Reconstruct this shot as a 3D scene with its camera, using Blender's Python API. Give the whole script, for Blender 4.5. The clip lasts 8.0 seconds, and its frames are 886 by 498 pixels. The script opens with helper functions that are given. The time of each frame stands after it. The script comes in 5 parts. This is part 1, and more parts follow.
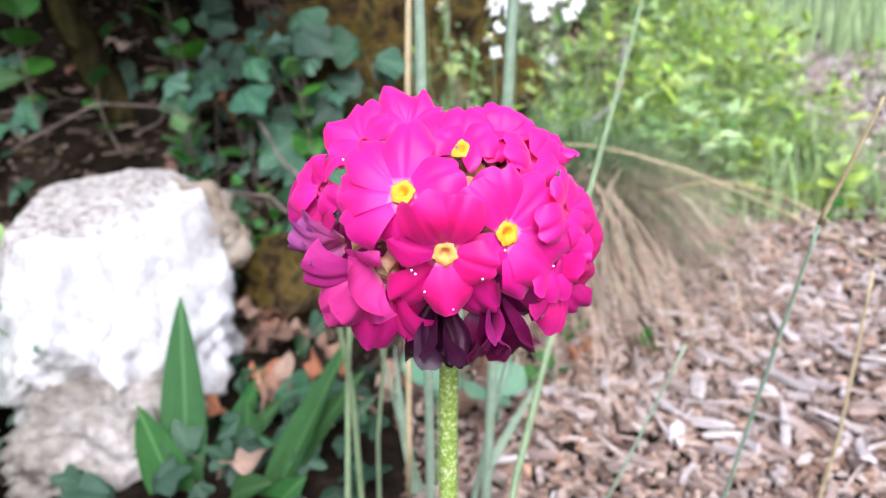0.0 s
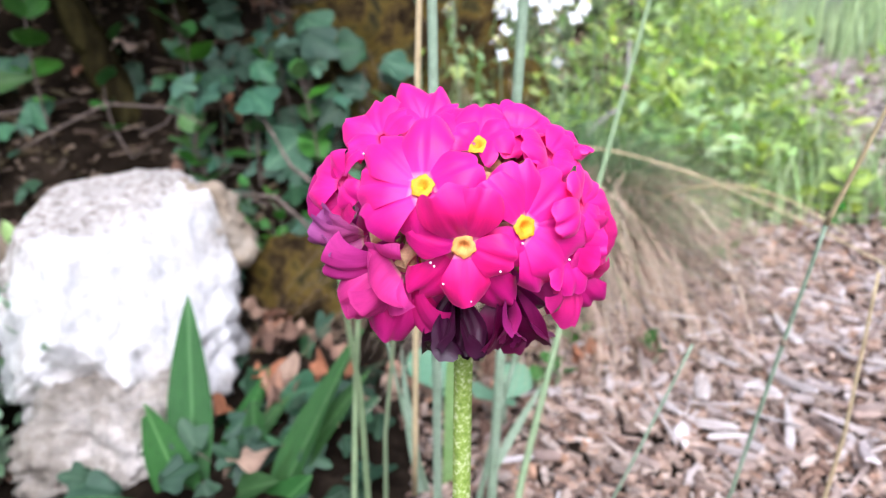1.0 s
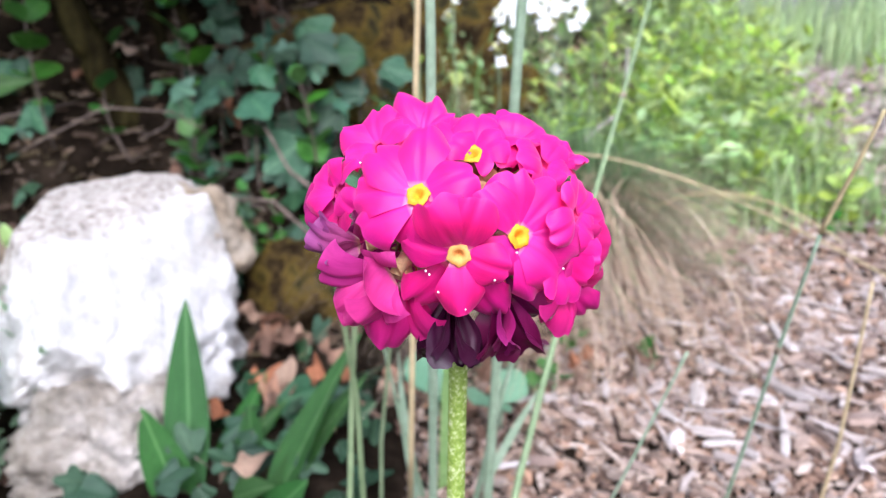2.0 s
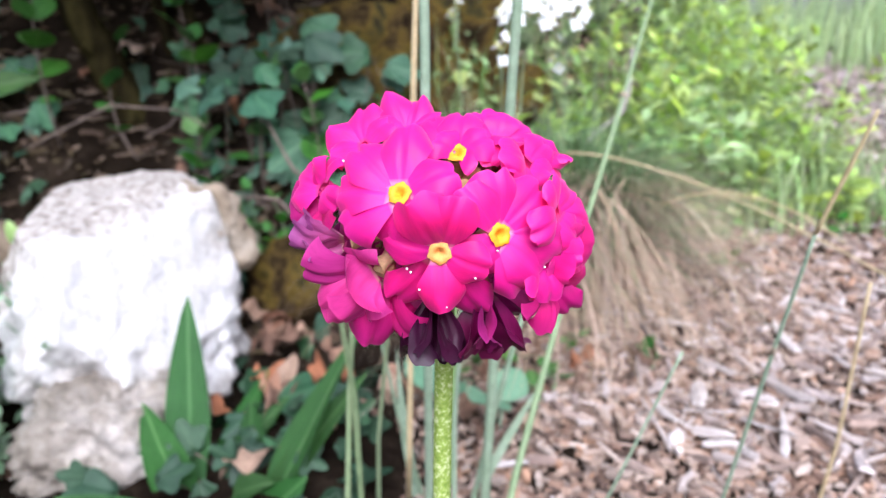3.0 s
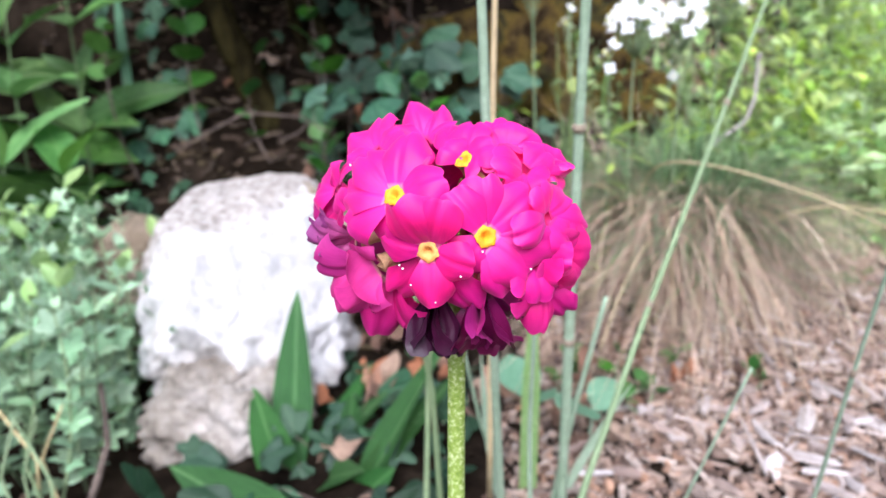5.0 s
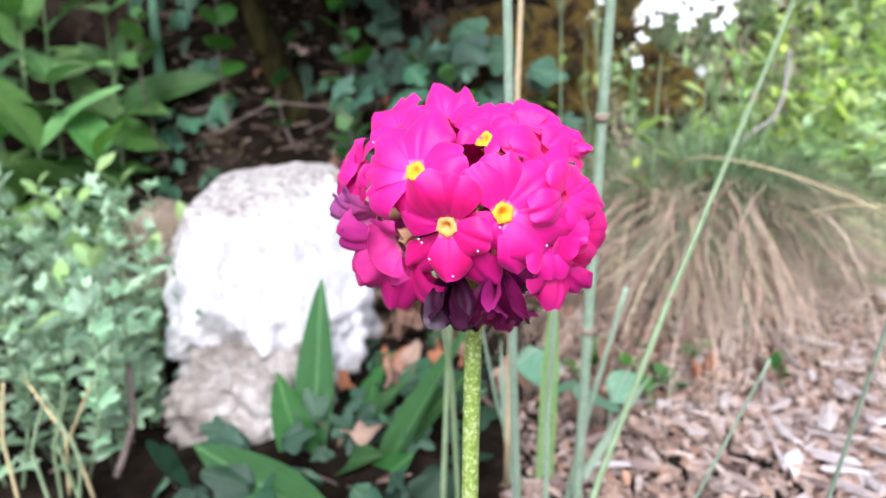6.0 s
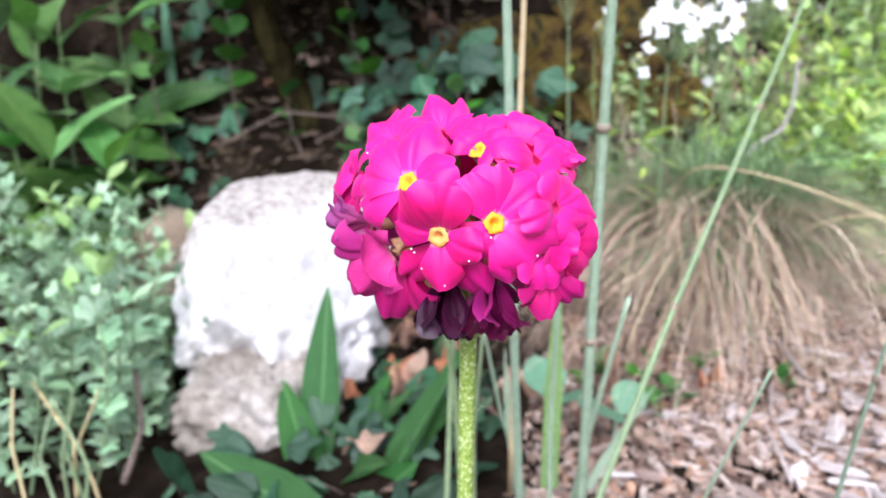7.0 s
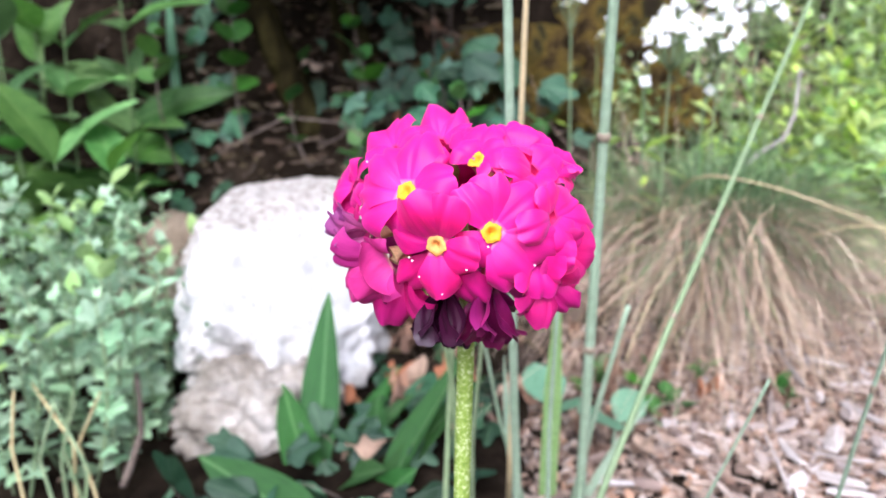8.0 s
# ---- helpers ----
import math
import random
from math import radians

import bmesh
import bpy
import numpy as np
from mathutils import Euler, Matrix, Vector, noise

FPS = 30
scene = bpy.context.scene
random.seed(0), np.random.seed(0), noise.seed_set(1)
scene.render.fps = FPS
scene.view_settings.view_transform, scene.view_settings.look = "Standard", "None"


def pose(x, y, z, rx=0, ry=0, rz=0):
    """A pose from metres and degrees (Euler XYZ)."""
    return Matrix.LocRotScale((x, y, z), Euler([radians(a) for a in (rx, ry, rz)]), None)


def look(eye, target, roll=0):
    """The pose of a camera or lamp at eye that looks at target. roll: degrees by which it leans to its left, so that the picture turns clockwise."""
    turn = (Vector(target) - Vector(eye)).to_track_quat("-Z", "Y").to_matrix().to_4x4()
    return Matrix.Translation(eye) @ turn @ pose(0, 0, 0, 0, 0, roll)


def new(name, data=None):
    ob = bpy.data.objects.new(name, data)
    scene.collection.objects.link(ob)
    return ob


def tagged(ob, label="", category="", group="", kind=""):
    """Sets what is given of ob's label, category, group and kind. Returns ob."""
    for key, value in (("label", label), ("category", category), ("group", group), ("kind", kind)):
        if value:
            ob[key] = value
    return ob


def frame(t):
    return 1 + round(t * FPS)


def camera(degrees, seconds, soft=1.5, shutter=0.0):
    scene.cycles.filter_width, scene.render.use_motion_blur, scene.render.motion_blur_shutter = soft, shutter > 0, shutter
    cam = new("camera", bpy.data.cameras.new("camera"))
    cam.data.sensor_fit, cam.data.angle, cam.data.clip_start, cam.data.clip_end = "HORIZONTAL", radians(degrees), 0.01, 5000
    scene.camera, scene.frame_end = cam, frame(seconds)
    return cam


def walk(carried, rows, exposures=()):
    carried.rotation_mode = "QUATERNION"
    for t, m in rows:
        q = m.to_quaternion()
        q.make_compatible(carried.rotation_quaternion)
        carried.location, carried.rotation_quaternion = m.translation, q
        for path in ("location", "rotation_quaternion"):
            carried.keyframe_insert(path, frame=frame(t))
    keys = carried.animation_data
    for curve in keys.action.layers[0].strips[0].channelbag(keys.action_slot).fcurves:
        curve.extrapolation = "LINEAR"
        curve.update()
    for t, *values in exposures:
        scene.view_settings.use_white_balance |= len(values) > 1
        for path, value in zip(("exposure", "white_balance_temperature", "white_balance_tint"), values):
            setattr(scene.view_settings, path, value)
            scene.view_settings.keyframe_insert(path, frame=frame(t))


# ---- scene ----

# The camera, held by hand about a hand's width from the flower, going round it to the right.
cam = camera(61.0, 8.0, soft=1.15)
cam.data.dof.use_dof = True
cam.data.dof.focus_distance = 0.122
cam.data.dof.aperture_fstop = 24.0
ROWS = [  # seconds, x, y, z, yaw, pitch, roll
    (0.0, 0.00020, 0.00013, 0.26021, 0.21, -17.61, -0.06),
    (0.5, -0.00135, -0.00163, 0.25963, 0.18, -17.56, 0.05),
    (1.0, -0.00260, -0.00252, 0.25915, 0.31, -17.31, 0.23),
    (1.5, -0.00237, -0.00327, 0.25978, 0.13, -16.93, 0.61),
    (3.0, 0.00248, -0.00441, 0.26030, 0.87, -17.04, 0.75),
    (3.5, 0.00954, -0.00719, 0.25904, 4.80, -16.99, 0.55),
    (4.0, 0.01604, -0.00999, 0.26029, 8.33, -16.88, -0.19),
    (4.5, 0.02577, -0.00984, 0.26263, 10.52, -16.53, -0.57),
    (6.0, 0.03172, -0.01519, 0.25926, 14.06, -16.84, 0.22),
    (6.5, 0.03412, -0.01614, 0.25893, 14.66, -16.57, 0.28),
    (7.0, 0.03570, -0.01567, 0.25986, 15.02, -16.16, 0.15),
    (7.5, 0.03740, -0.01671, 0.26078, 15.18, -15.87, 0.37),
    (8.0, 0.03675, -0.01632, 0.26079, 15.20, -15.75, 0.60),
]
walk(cam, [(t, pose(x, y, z, 90 + pitch, 0, yaw) @ pose(0, 0, 0, 0, 0, roll)) for t, x, y, z, yaw, pitch, roll in ROWS],
     exposures=[(0.0, 1.12, 5700, 16), (4.5, 1.12, 5700, 16), (6.5, 1.18, 5700, 16), (8.0, 1.22, 5700, 16)])

# ---- light: a bright overcast day, the sun veiled, high behind the camera ----
SUN_AZ, SUN_EL = radians(174), radians(47)  # clockwise from +y
world = bpy.data.worlds.new("overcast_sky")
scene.world = world
world.use_nodes = True
wn, wl = world.node_tree.nodes, world.node_tree.links
sky = wn.new("ShaderNodeTexSky")
sky.sky_type, sky.sun_disc = "NISHITA", False
sky.sun_elevation, sky.sun_rotation, sky.dust_density, sky.air_density = SUN_EL, SUN_AZ, 4.0, 1.0
veil = wn.new("ShaderNodeHueSaturation")  # the cloud cover greys the blue
veil.inputs["Saturation"].default_value = 0.45
wl.new(sky.outputs["Color"], veil.inputs["Color"])
wl.new(veil.outputs["Color"], wn["Background"].inputs["Color"])
wn["Background"].inputs["Strength"].default_value = 0.15
sun = new("sun", bpy.data.lights.new("sun", "SUN"))
sun.data.energy, sun.data.angle, sun.data.color = 1.9, radians(40), (1.0, 0.985, 0.96)
sun.matrix_world = look((3 * math.sin(SUN_AZ) * math.cos(SUN_EL), 3 * math.cos(SUN_AZ) * math.cos(SUN_EL), 3 * math.sin(SUN_EL)), (0, 0, 0))

# ---- small tools ----
rnd = random.Random(7)


def make_mesh(name, verts, faces, mat, smooth=True):
    me = bpy.data.meshes.new(name)
    me.from_pydata([tuple(v) for v in verts], [], faces)
    me.materials.append(mat)
    if smooth:
        me.polygons.foreach_set("use_smooth", [True] * len(me.polygons))
    me.update()
    return me


def part(name, me, parent, m=None, label=""):
    """One mesh object under a thing or under a part, at the pose m in its parent."""
    ob = new(name, me)
    ob.parent = parent
    if m is not None:
        ob.matrix_basis = m
    return tagged(ob, label)


def thing(name, label, category, at=(0, 0, 0), group="", kind=""):
    ob = new(name)
    ob.empty_display_size = 0.02
    ob.location = at
    return tagged(ob, label, category, group, kind)


def setting(name, me, label, category, kind="structure"):
    return tagged(new(name, me), label, category, "", kind)


def frame_of(at, along, normal, spin=0.0):
    """A pose at a place, its y along a way, its z near a normal."""
    y = Vector(along).normalized()
    x = y.cross(Vector(normal))
    if x.length < 1e-6:
        x = y.orthogonal()
    x.normalize()
    m = Matrix((x, y, x.cross(y))).transposed().to_4x4()
    return Matrix.Translation(at) @ m @ Matrix.Rotation(spin, 4, "Y")


def facing(at, normal, spin=0.0):
    """A pose at a place, its z along a normal, its y upwards."""
    z = Vector(normal).normalized()
    x = Vector((0, 0, 1)).cross(z)
    if x.length < 1e-4:
        x = Vector((1, 0, 0))
    x.normalize()
    m = Matrix((x, z.cross(x), z)).transposed().to_4x4()
    return Matrix.Translation(at) @ m @ Matrix.Rotation(spin, 4, "Z")


def heading(az, el):
    """A way from degrees: az from the camera's side (-y) towards +x, el upwards."""
    a, e = radians(az), radians(el)
    return Vector((math.sin(a) * math.cos(e), -math.cos(a) * math.cos(e), math.sin(e)))


def tube(points, radii, sides=8, cap=True):
    """Vertices and faces of a round stem along points."""
    pts = [Vector(p) for p in points]
    verts, faces = [], []
    side = None
    for i, p in enumerate(pts):
        way = (pts[min(i + 1, len(pts) - 1)] - pts[max(i - 1, 0)]).normalized()
        side = way.orthogonal().normalized() if side is None else (side - way * side.dot(way)).normalized()
        up = way.cross(side)
        r = radii[i] if isinstance(radii, (list, tuple)) else radii
        for k in range(sides):
            a = 2 * math.pi * k / sides
            verts.append(p + side * (r * math.cos(a)) + up * (r * math.sin(a)))
    for i in range(len(pts) - 1):
        for k in range(sides):
            a, b = i * sides + k, i * sides + (k + 1) % sides
            faces.append((a, b, b + sides, a + sides))
    if cap:
        faces.append(tuple(reversed(range(sides))))
        faces.append(tuple(range(len(verts) - sides, len(verts))))
    return verts, faces


def joined(pieces):
    """Vertices and faces of several pieces in one."""
    verts, faces = [], []
    for v, f in pieces:
        n = len(verts)
        verts += v
        faces += [tuple(i + n for i in face) for face in f]
    return verts, faces


def bezier(a, b, c, n):
    """n points on a bow from a by b to c."""
    a, b, c = Vector(a), Vector(b), Vector(c)
    return [a * (1 - s) ** 2 + b * 2 * s * (1 - s) + c * s * s for s in (i / (n - 1) for i in range(n))]


def smooth_step(lo, hi, v):
    s = min(1.0, max(0.0, (v - lo) / (hi - lo)))
    return s * s * (3 - 2 * s)


# ---- materials ----
def shader(name):
    m = bpy.data.materials.new(name)
    m.use_nodes = True
    nodes, links = m.node_tree.nodes, m.node_tree.links
    return m, nodes, links, nodes["Principled BSDF"]


def ramp(nodes, stops):
    r = nodes.new("ShaderNodeValToRGB")
    el = r.color_ramp.elements
    while len(el) < len(stops):
        el.new(0.5)
    for e, (p, c) in zip(el, stops):
        e.position, e.color = p, (*c, 1)
    return r


def noise_tex(nodes, links, coord, scale, detail=6.0, rough=0.6, stretch=None):
    n = nodes.new("ShaderNodeTexNoise")
    n.inputs["Scale"].default_value, n.inputs["Detail"].default_value, n.inputs["Roughness"].default_value = scale, detail, rough
    if stretch:
        mp = nodes.new("ShaderNodeMapping")
        mp.inputs["Scale"].default_value = stretch
        links.new(coord, mp.inputs["Vector"])
        coord = mp.outputs["Vector"]
    links.new(coord, n.inputs["Vector"])
    return n


def mixed(nodes, links, blend, fac, a, b):
    mx = nodes.new("ShaderNodeMix")
    mx.data_type, mx.blend_type = "RGBA", blend
    for socket, v in ((mx.inputs["Factor"], fac), (mx.inputs["A"], a), (mx.inputs["B"], b)):
        if hasattr(v, "links"):
            links.new(v, socket)
        elif isinstance(v, (int, float)):
            socket.default_value = v
        else:
            socket.default_value = (*v, 1)
    return mx.outputs["Result"]


def surface(name, colours, scale, rough=0.8, fine=6.0, fine_amount=0.5, bump=0.3, depth=0.002, vary=0.0, island=False, thin=0.0,
            stretch=None, sheen=0.3, spread=(0.3, 0.7), rib=None, palette=None):
    """A natural surface: a ramp of colours over coarse noise, fine grain over it, relief, and a change from piece to piece.
    palette: colours from piece to piece. thin: how much light passes through a leaf. rib: the colour of a leaf's midrib and side veins."""
    m, nodes, links, bsdf = shader(name)
    coord = nodes.new("ShaderNodeTexCoord").outputs["Object"]
    coarse = noise_tex(nodes, links, coord, scale, 5, 0.6, stretch)
    lo, hi = spread
    stops = [(lo + (hi - lo) * i / max(1, len(colours) - 1), c) for i, c in enumerate(colours)]
    r = ramp(nodes, stops)
    links.new(coarse.outputs["Fac"], r.inputs["Fac"])
    grain = noise_tex(nodes, links, coord, scale * fine, 8, 0.7, stretch)
    gr = ramp(nodes, [(0.25, (0.45, 0.45, 0.45)), (0.75, (1.35, 1.35, 1.35))])
    links.new(grain.outputs["Fac"], gr.inputs["Fac"])
    colour = mixed(nodes, links, "MULTIPLY", fine_amount, r.outputs["Color"], gr.outputs["Color"])
    if palette:
        value = nodes.new("ShaderNodeNewGeometry").outputs["Random Per Island"] if island else nodes.new("ShaderNodeObjectInfo").outputs["Random"]
        pal = ramp(nodes, [(k / (len(palette) - 1), c) for k, c in enumerate(palette)])
        links.new(value, pal.inputs["Fac"])
        tone = ramp(nodes, [(0.3, (0.55, 0.55, 0.55)), (0.7, (1.2, 1.2, 1.2))])
        links.new(coarse.outputs["Fac"], tone.inputs["Fac"])
        colour = mixed(nodes, links, "MULTIPLY", 1.0, pal.outputs["Color"], tone.outputs["Color"])
        colour = mixed(nodes, links, "MULTIPLY", fine_amount, colour, gr.outputs["Color"])
    if rib:
        sep = nodes.new("ShaderNodeSeparateXYZ")
        links.new(coord, sep.inputs["Vector"])
        ab = nodes.new("ShaderNodeMath")
        ab.operation = "ABSOLUTE"
        links.new(sep.outputs["X"], ab.inputs[0])
        line = ramp(nodes, [(0.0, (1, 1, 1)), (1.0, (0, 0, 0))])
        sc = nodes.new("ShaderNodeMath")
        sc.operation = "DIVIDE"
        sc.inputs[1].default_value = rib[1]
        links.new(ab.outputs[0], sc.inputs[0])
        links.new(sc.outputs[0], line.inputs["Fac"])
        colour = mixed(nodes, links, "MIX", line.outputs["Color"], colour, rib[0])
    if vary:
        if island:
            value = nodes.new("ShaderNodeNewGeometry").outputs["Random Per Island"]
        else:
            value = nodes.new("ShaderNodeObjectInfo").outputs["Random"]
        hs = nodes.new("ShaderNodeHueSaturation")
        for key, lo, hi in (("Value", 1 - vary, 1 + vary), ("Hue", 0.5 - 0.04 * vary, 0.5 + 0.04 * vary), ("Saturation", 1 + 0.3 * vary, 1 - 0.3 * vary)):
            mr = nodes.new("ShaderNodeMapRange")
            mr.inputs["To Min"].default_value, mr.inputs["To Max"].default_value = lo, hi
            if key != "Value":
                wrap = nodes.new("ShaderNodeMath")
                wrap.operation = "FRACT"
                mul = nodes.new("ShaderNodeMath")
                mul.operation = "MULTIPLY"
                mul.inputs[1].default_value = 7.3 if key == "Hue" else 13.7
                links.new(value, mul.inputs[0])
                links.new(mul.outputs[0], wrap.inputs[0])
                links.new(wrap.outputs[0], mr.inputs["Value"])
            else:
                links.new(value, mr.inputs["Value"])
            links.new(mr.outputs["Result"], hs.inputs[key])
        links.new(colour, hs.inputs["Color"])
        colour = hs.outputs["Color"]
    links.new(colour, bsdf.inputs["Base Color"])
    bsdf.inputs["Roughness"].default_value = rough
    bsdf.inputs["Specular IOR Level"].default_value = sheen
    if bump:
        b = nodes.new("ShaderNodeBump")
        b.inputs["Strength"].default_value, b.inputs["Distance"].default_value = bump, depth
        links.new(grain.outputs["Fac"], b.inputs["Height"])
        links.new(b.outputs["Normal"], bsdf.inputs["Normal"])
    if thin:
        tr = nodes.new("ShaderNodeBsdfTranslucent")
        links.new(colour, tr.inputs["Color"])
        mx = nodes.new("ShaderNodeMixShader")
        mx.inputs["Fac"].default_value = thin
        links.new(bsdf.outputs["BSDF"], mx.inputs[1])
        links.new(tr.outputs["BSDF"], mx.inputs[2])
        links.new(mx.outputs["Shader"], nodes["Material Output"].inputs["Surface"])
    return m


def petal_material(name, inner, body, tip, length, rough=0.5, thin=0.3, mottle=0.4, throat=(0.86, 0.28, 0.42), sheen=0.05):
    """Petal colour along its length from the throat to the tip, with faint streaks along it."""
    m, nodes, links, bsdf = shader(name)
    coord = nodes.new("ShaderNodeTexCoord").outputs["Object"]
    sep = nodes.new("ShaderNodeSeparateXYZ")
    links.new(coord, sep.inputs["Vector"])
    div = nodes.new("ShaderNodeMath")
    div.operation = "DIVIDE"
    div.inputs[1].default_value = length
    links.new(sep.outputs["Y"], div.inputs[0])
    r = ramp(nodes, [(0.16, throat), (0.215, inner), (0.55, body), (1.0, tip)])
    links.new(div.outputs[0], r.inputs["Fac"])
    streak = noise_tex(nodes, links, coord, 900.0, 4, 0.6, (1.0, 0.12, 0.3))
    sr = ramp(nodes, [(0.3, (0.72, 0.6, 0.72)), (0.7, (1.12, 1.15, 1.12))])
    links.new(streak.outputs["Fac"], sr.inputs["Fac"])
    blotch = noise_tex(nodes, links, coord, 160.0, 3, 0.5)
    br = ramp(nodes, [(0.3, (0.75, 0.6, 0.8)), (0.7, (1.08, 1.05, 1.0))])
    links.new(blotch.outputs["Fac"], br.inputs["Fac"])
    colour = mixed(nodes, links, "MULTIPLY", mottle, r.outputs["Color"], sr.outputs["Color"])
    colour = mixed(nodes, links, "MULTIPLY", mottle, colour, br.outputs["Color"])
    # a paler, worn rim
    uv = nodes.new("ShaderNodeSeparateXYZ")
    links.new(nodes.new("ShaderNodeTexCoord").outputs["UV"], uv.inputs["Vector"])
    side = nodes.new("ShaderNodeMath")
    side.operation = "MULTIPLY_ADD"
    side.inputs[1].default_value, side.inputs[2].default_value = 2.0, -1.0
    links.new(uv.outputs["X"], side.inputs[0])
    size = nodes.new("ShaderNodeMath")
    size.operation = "ABSOLUTE"
    links.new(side.outputs[0], size.inputs[0])
    edge = nodes.new("ShaderNodeMath")
    edge.operation = "MAXIMUM"
    rim = nodes.new("ShaderNodeMath")  # along the outer half alone
    rim.operation = "MULTIPLY"
    links.new(size.outputs[0], rim.inputs[0])
    links.new(uv.outputs["Y"], rim.inputs[1])
    links.new(rim.outputs[0], edge.inputs[0])
    links.new(uv.outputs["Y"], edge.inputs[1])
    er = ramp(nodes, [(0.94, (0, 0, 0)), (1.0, (0.3, 0.3, 0.3))])
    links.new(edge.outputs[0], er.inputs["Fac"])
    pale = tuple(min(1.0, c * 1.12 + 0.06 * max(tip)) for c in tip)
    colour = mixed(nodes, links, "MIX", er.outputs["Color"], colour, pale)
    info = nodes.new("ShaderNodeObjectInfo")
    hs = nodes.new("ShaderNodeHueSaturation")
    for key, lo, hi in (("Value", 0.8, 1.12), ("Hue", 0.492, 0.508)):
        mr = nodes.new("ShaderNodeMapRange")
        mr.inputs["To Min"].default_value, mr.inputs["To Max"].default_value = lo, hi
        links.new(info.outputs["Random"], mr.inputs["Value"])
        links.new(mr.outputs["Result"], hs.inputs[key])
    links.new(colour, hs.inputs["Color"])
    links.new(hs.outputs["Color"], bsdf.inputs["Base Color"])
    bsdf.inputs["Roughness"].default_value = rough
    bsdf.inputs["Specular IOR Level"].default_value = 0.3
    bsdf.inputs["Sheen Weight"].default_value = sheen
    bsdf.inputs["Sheen Roughness"].default_value = 0.4
    bsdf.inputs["Sheen Tint"].default_value = (1.0, 0.40, 0.75, 1)
    b = nodes.new("ShaderNodeBump")
    b.inputs["Strength"].default_value, b.inputs["Distance"].default_value = 0.25, 0.0004
    links.new(streak.outputs["Fac"], b.inputs["Height"])
    links.new(b.outputs["Normal"], bsdf.inputs["Normal"])
    tr = nodes.new("ShaderNodeBsdfTranslucent")
    links.new(hs.outputs["Color"], tr.inputs["Color"])
    mx = nodes.new("ShaderNodeMixShader")
    mx.inputs["Fac"].default_value = thin
    links.new(bsdf.outputs["BSDF"], mx.inputs[1])
    links.new(tr.outputs["BSDF"], mx.inputs[2])
    links.new(mx.outputs["Shader"], nodes["Material Output"].inputs["Surface"])
    return m


MAGENTA = petal_material("magenta_petal", (0.80, 0.018, 0.33), (0.80, 0.009, 0.235), (0.82, 0.014, 0.285), 0.0105, sheen=0.3)
BLUSH = petal_material("magenta_petal_without_eye", (0.80, 0.016, 0.31), (0.80, 0.009, 0.235), (0.82, 0.015, 0.285), 0.0105, throat=(0.72, 0.03, 0.22), sheen=0.3)
DEEP = petal_material("deep_magenta_petal", (0.76, 0.014, 0.27), (0.75, 0.009, 0.205), (0.78, 0.014, 0.26), 0.0105, 0.5, 0.3, 0.5, sheen=0.2)
CERISE = petal_material("fading_cerise_petal", (0.62, 0.012, 0.21), (0.62, 0.01, 0.19), (0.6, 0.02, 0.22), 0.0105, 0.55, 0.3, 0.45, (0.6, 0.3, 0.3))
ROSE = petal_material("ageing_rose_petal", (0.66, 0.05, 0.30), (0.64, 0.045, 0.28), (0.62, 0.04, 0.25), 0.0105, 0.45, 0.3, 0.55, (0.5, 0.2, 0.2))
PURPLE = petal_material("withering_mauve_petal", (0.46, 0.085, 0.24), (0.42, 0.085, 0.25), (0.30, 0.07, 0.22), 0.0105, 0.45, 0.2, 0.8, (0.5, 0.25, 0.2))
DARK = petal_material("withered_plum_petal", (0.05, 0.003, 0.028), (0.035, 0.003, 0.020), (0.026, 0.003, 0.016), 0.0105, 0.45, 0.06, 0.8, (0.1, 0.02, 0.05), sheen=0.0)
WINE = petal_material("withering_wine_petal", (0.17, 0.006, 0.075), (0.15, 0.005, 0.06), (0.12, 0.005, 0.045), 0.0105, 0.45, 0.12, 0.7, (0.2, 0.05, 0.08), sheen=0.0)
MULBERRY = petal_material("mulberry_petal", (0.30, 0.010, 0.13), (0.30, 0.012, 0.135), (0.33, 0.02, 0.15), 0.0105, 0.45, 0.15, 0.7, (0.2, 0.05, 0.08), sheen=0.03)
DROP = surface("dried_dew_speck", [(0.75, 0.7, 0.72), (0.85, 0.82, 0.85)], 900, 0.3, bump=0)
YELLOW = surface("yellow_eye", [(0.70, 0.24, 0.006), (0.80, 0.36, 0.010)], 500, 0.6, bump=0.2, depth=0.0003)
ORANGE = surface("ageing_orange_eye", [(0.66, 0.24, 0.05), (0.74, 0.38, 0.11)], 500, 0.6, bump=0.2, depth=0.0003)
THROAT = surface("corolla_tube", [(0.50, 0.32, 0.15), (0.70, 0.47, 0.28)], 300, 0.6, bump=0.2)
CALYX = surface("calyx_green", [(0.16, 0.17, 0.03), (0.35, 0.28, 0.08), (0.12, 0.05, 0.03)], 220, 0.6, thin=0.1)
MEALY = surface("mealy_stem", [(0.16, 0.24, 0.03), (0.24, 0.33, 0.06), (0.55, 0.58, 0.32)], 900, 0.85, fine=3, fine_amount=0.7, bump=0.5, depth=0.0004, spread=(0.35, 0.68))
STEMGREEN = surface("grass_stem", [(0.17, 0.24, 0.12), (0.26, 0.33, 0.18)], 60, 0.5, thin=0.05, vary=0.2)
STEMBLUE = surface("bluish_grass_stem", [(0.22, 0.31, 0.20), (0.31, 0.39, 0.28)], 60, 0.5, vary=0.15)
STEMDRY = surface("dry_stem", [(0.42, 0.33, 0.17), (0.55, 0.45, 0.26)], 60, 0.7, vary=0.2)
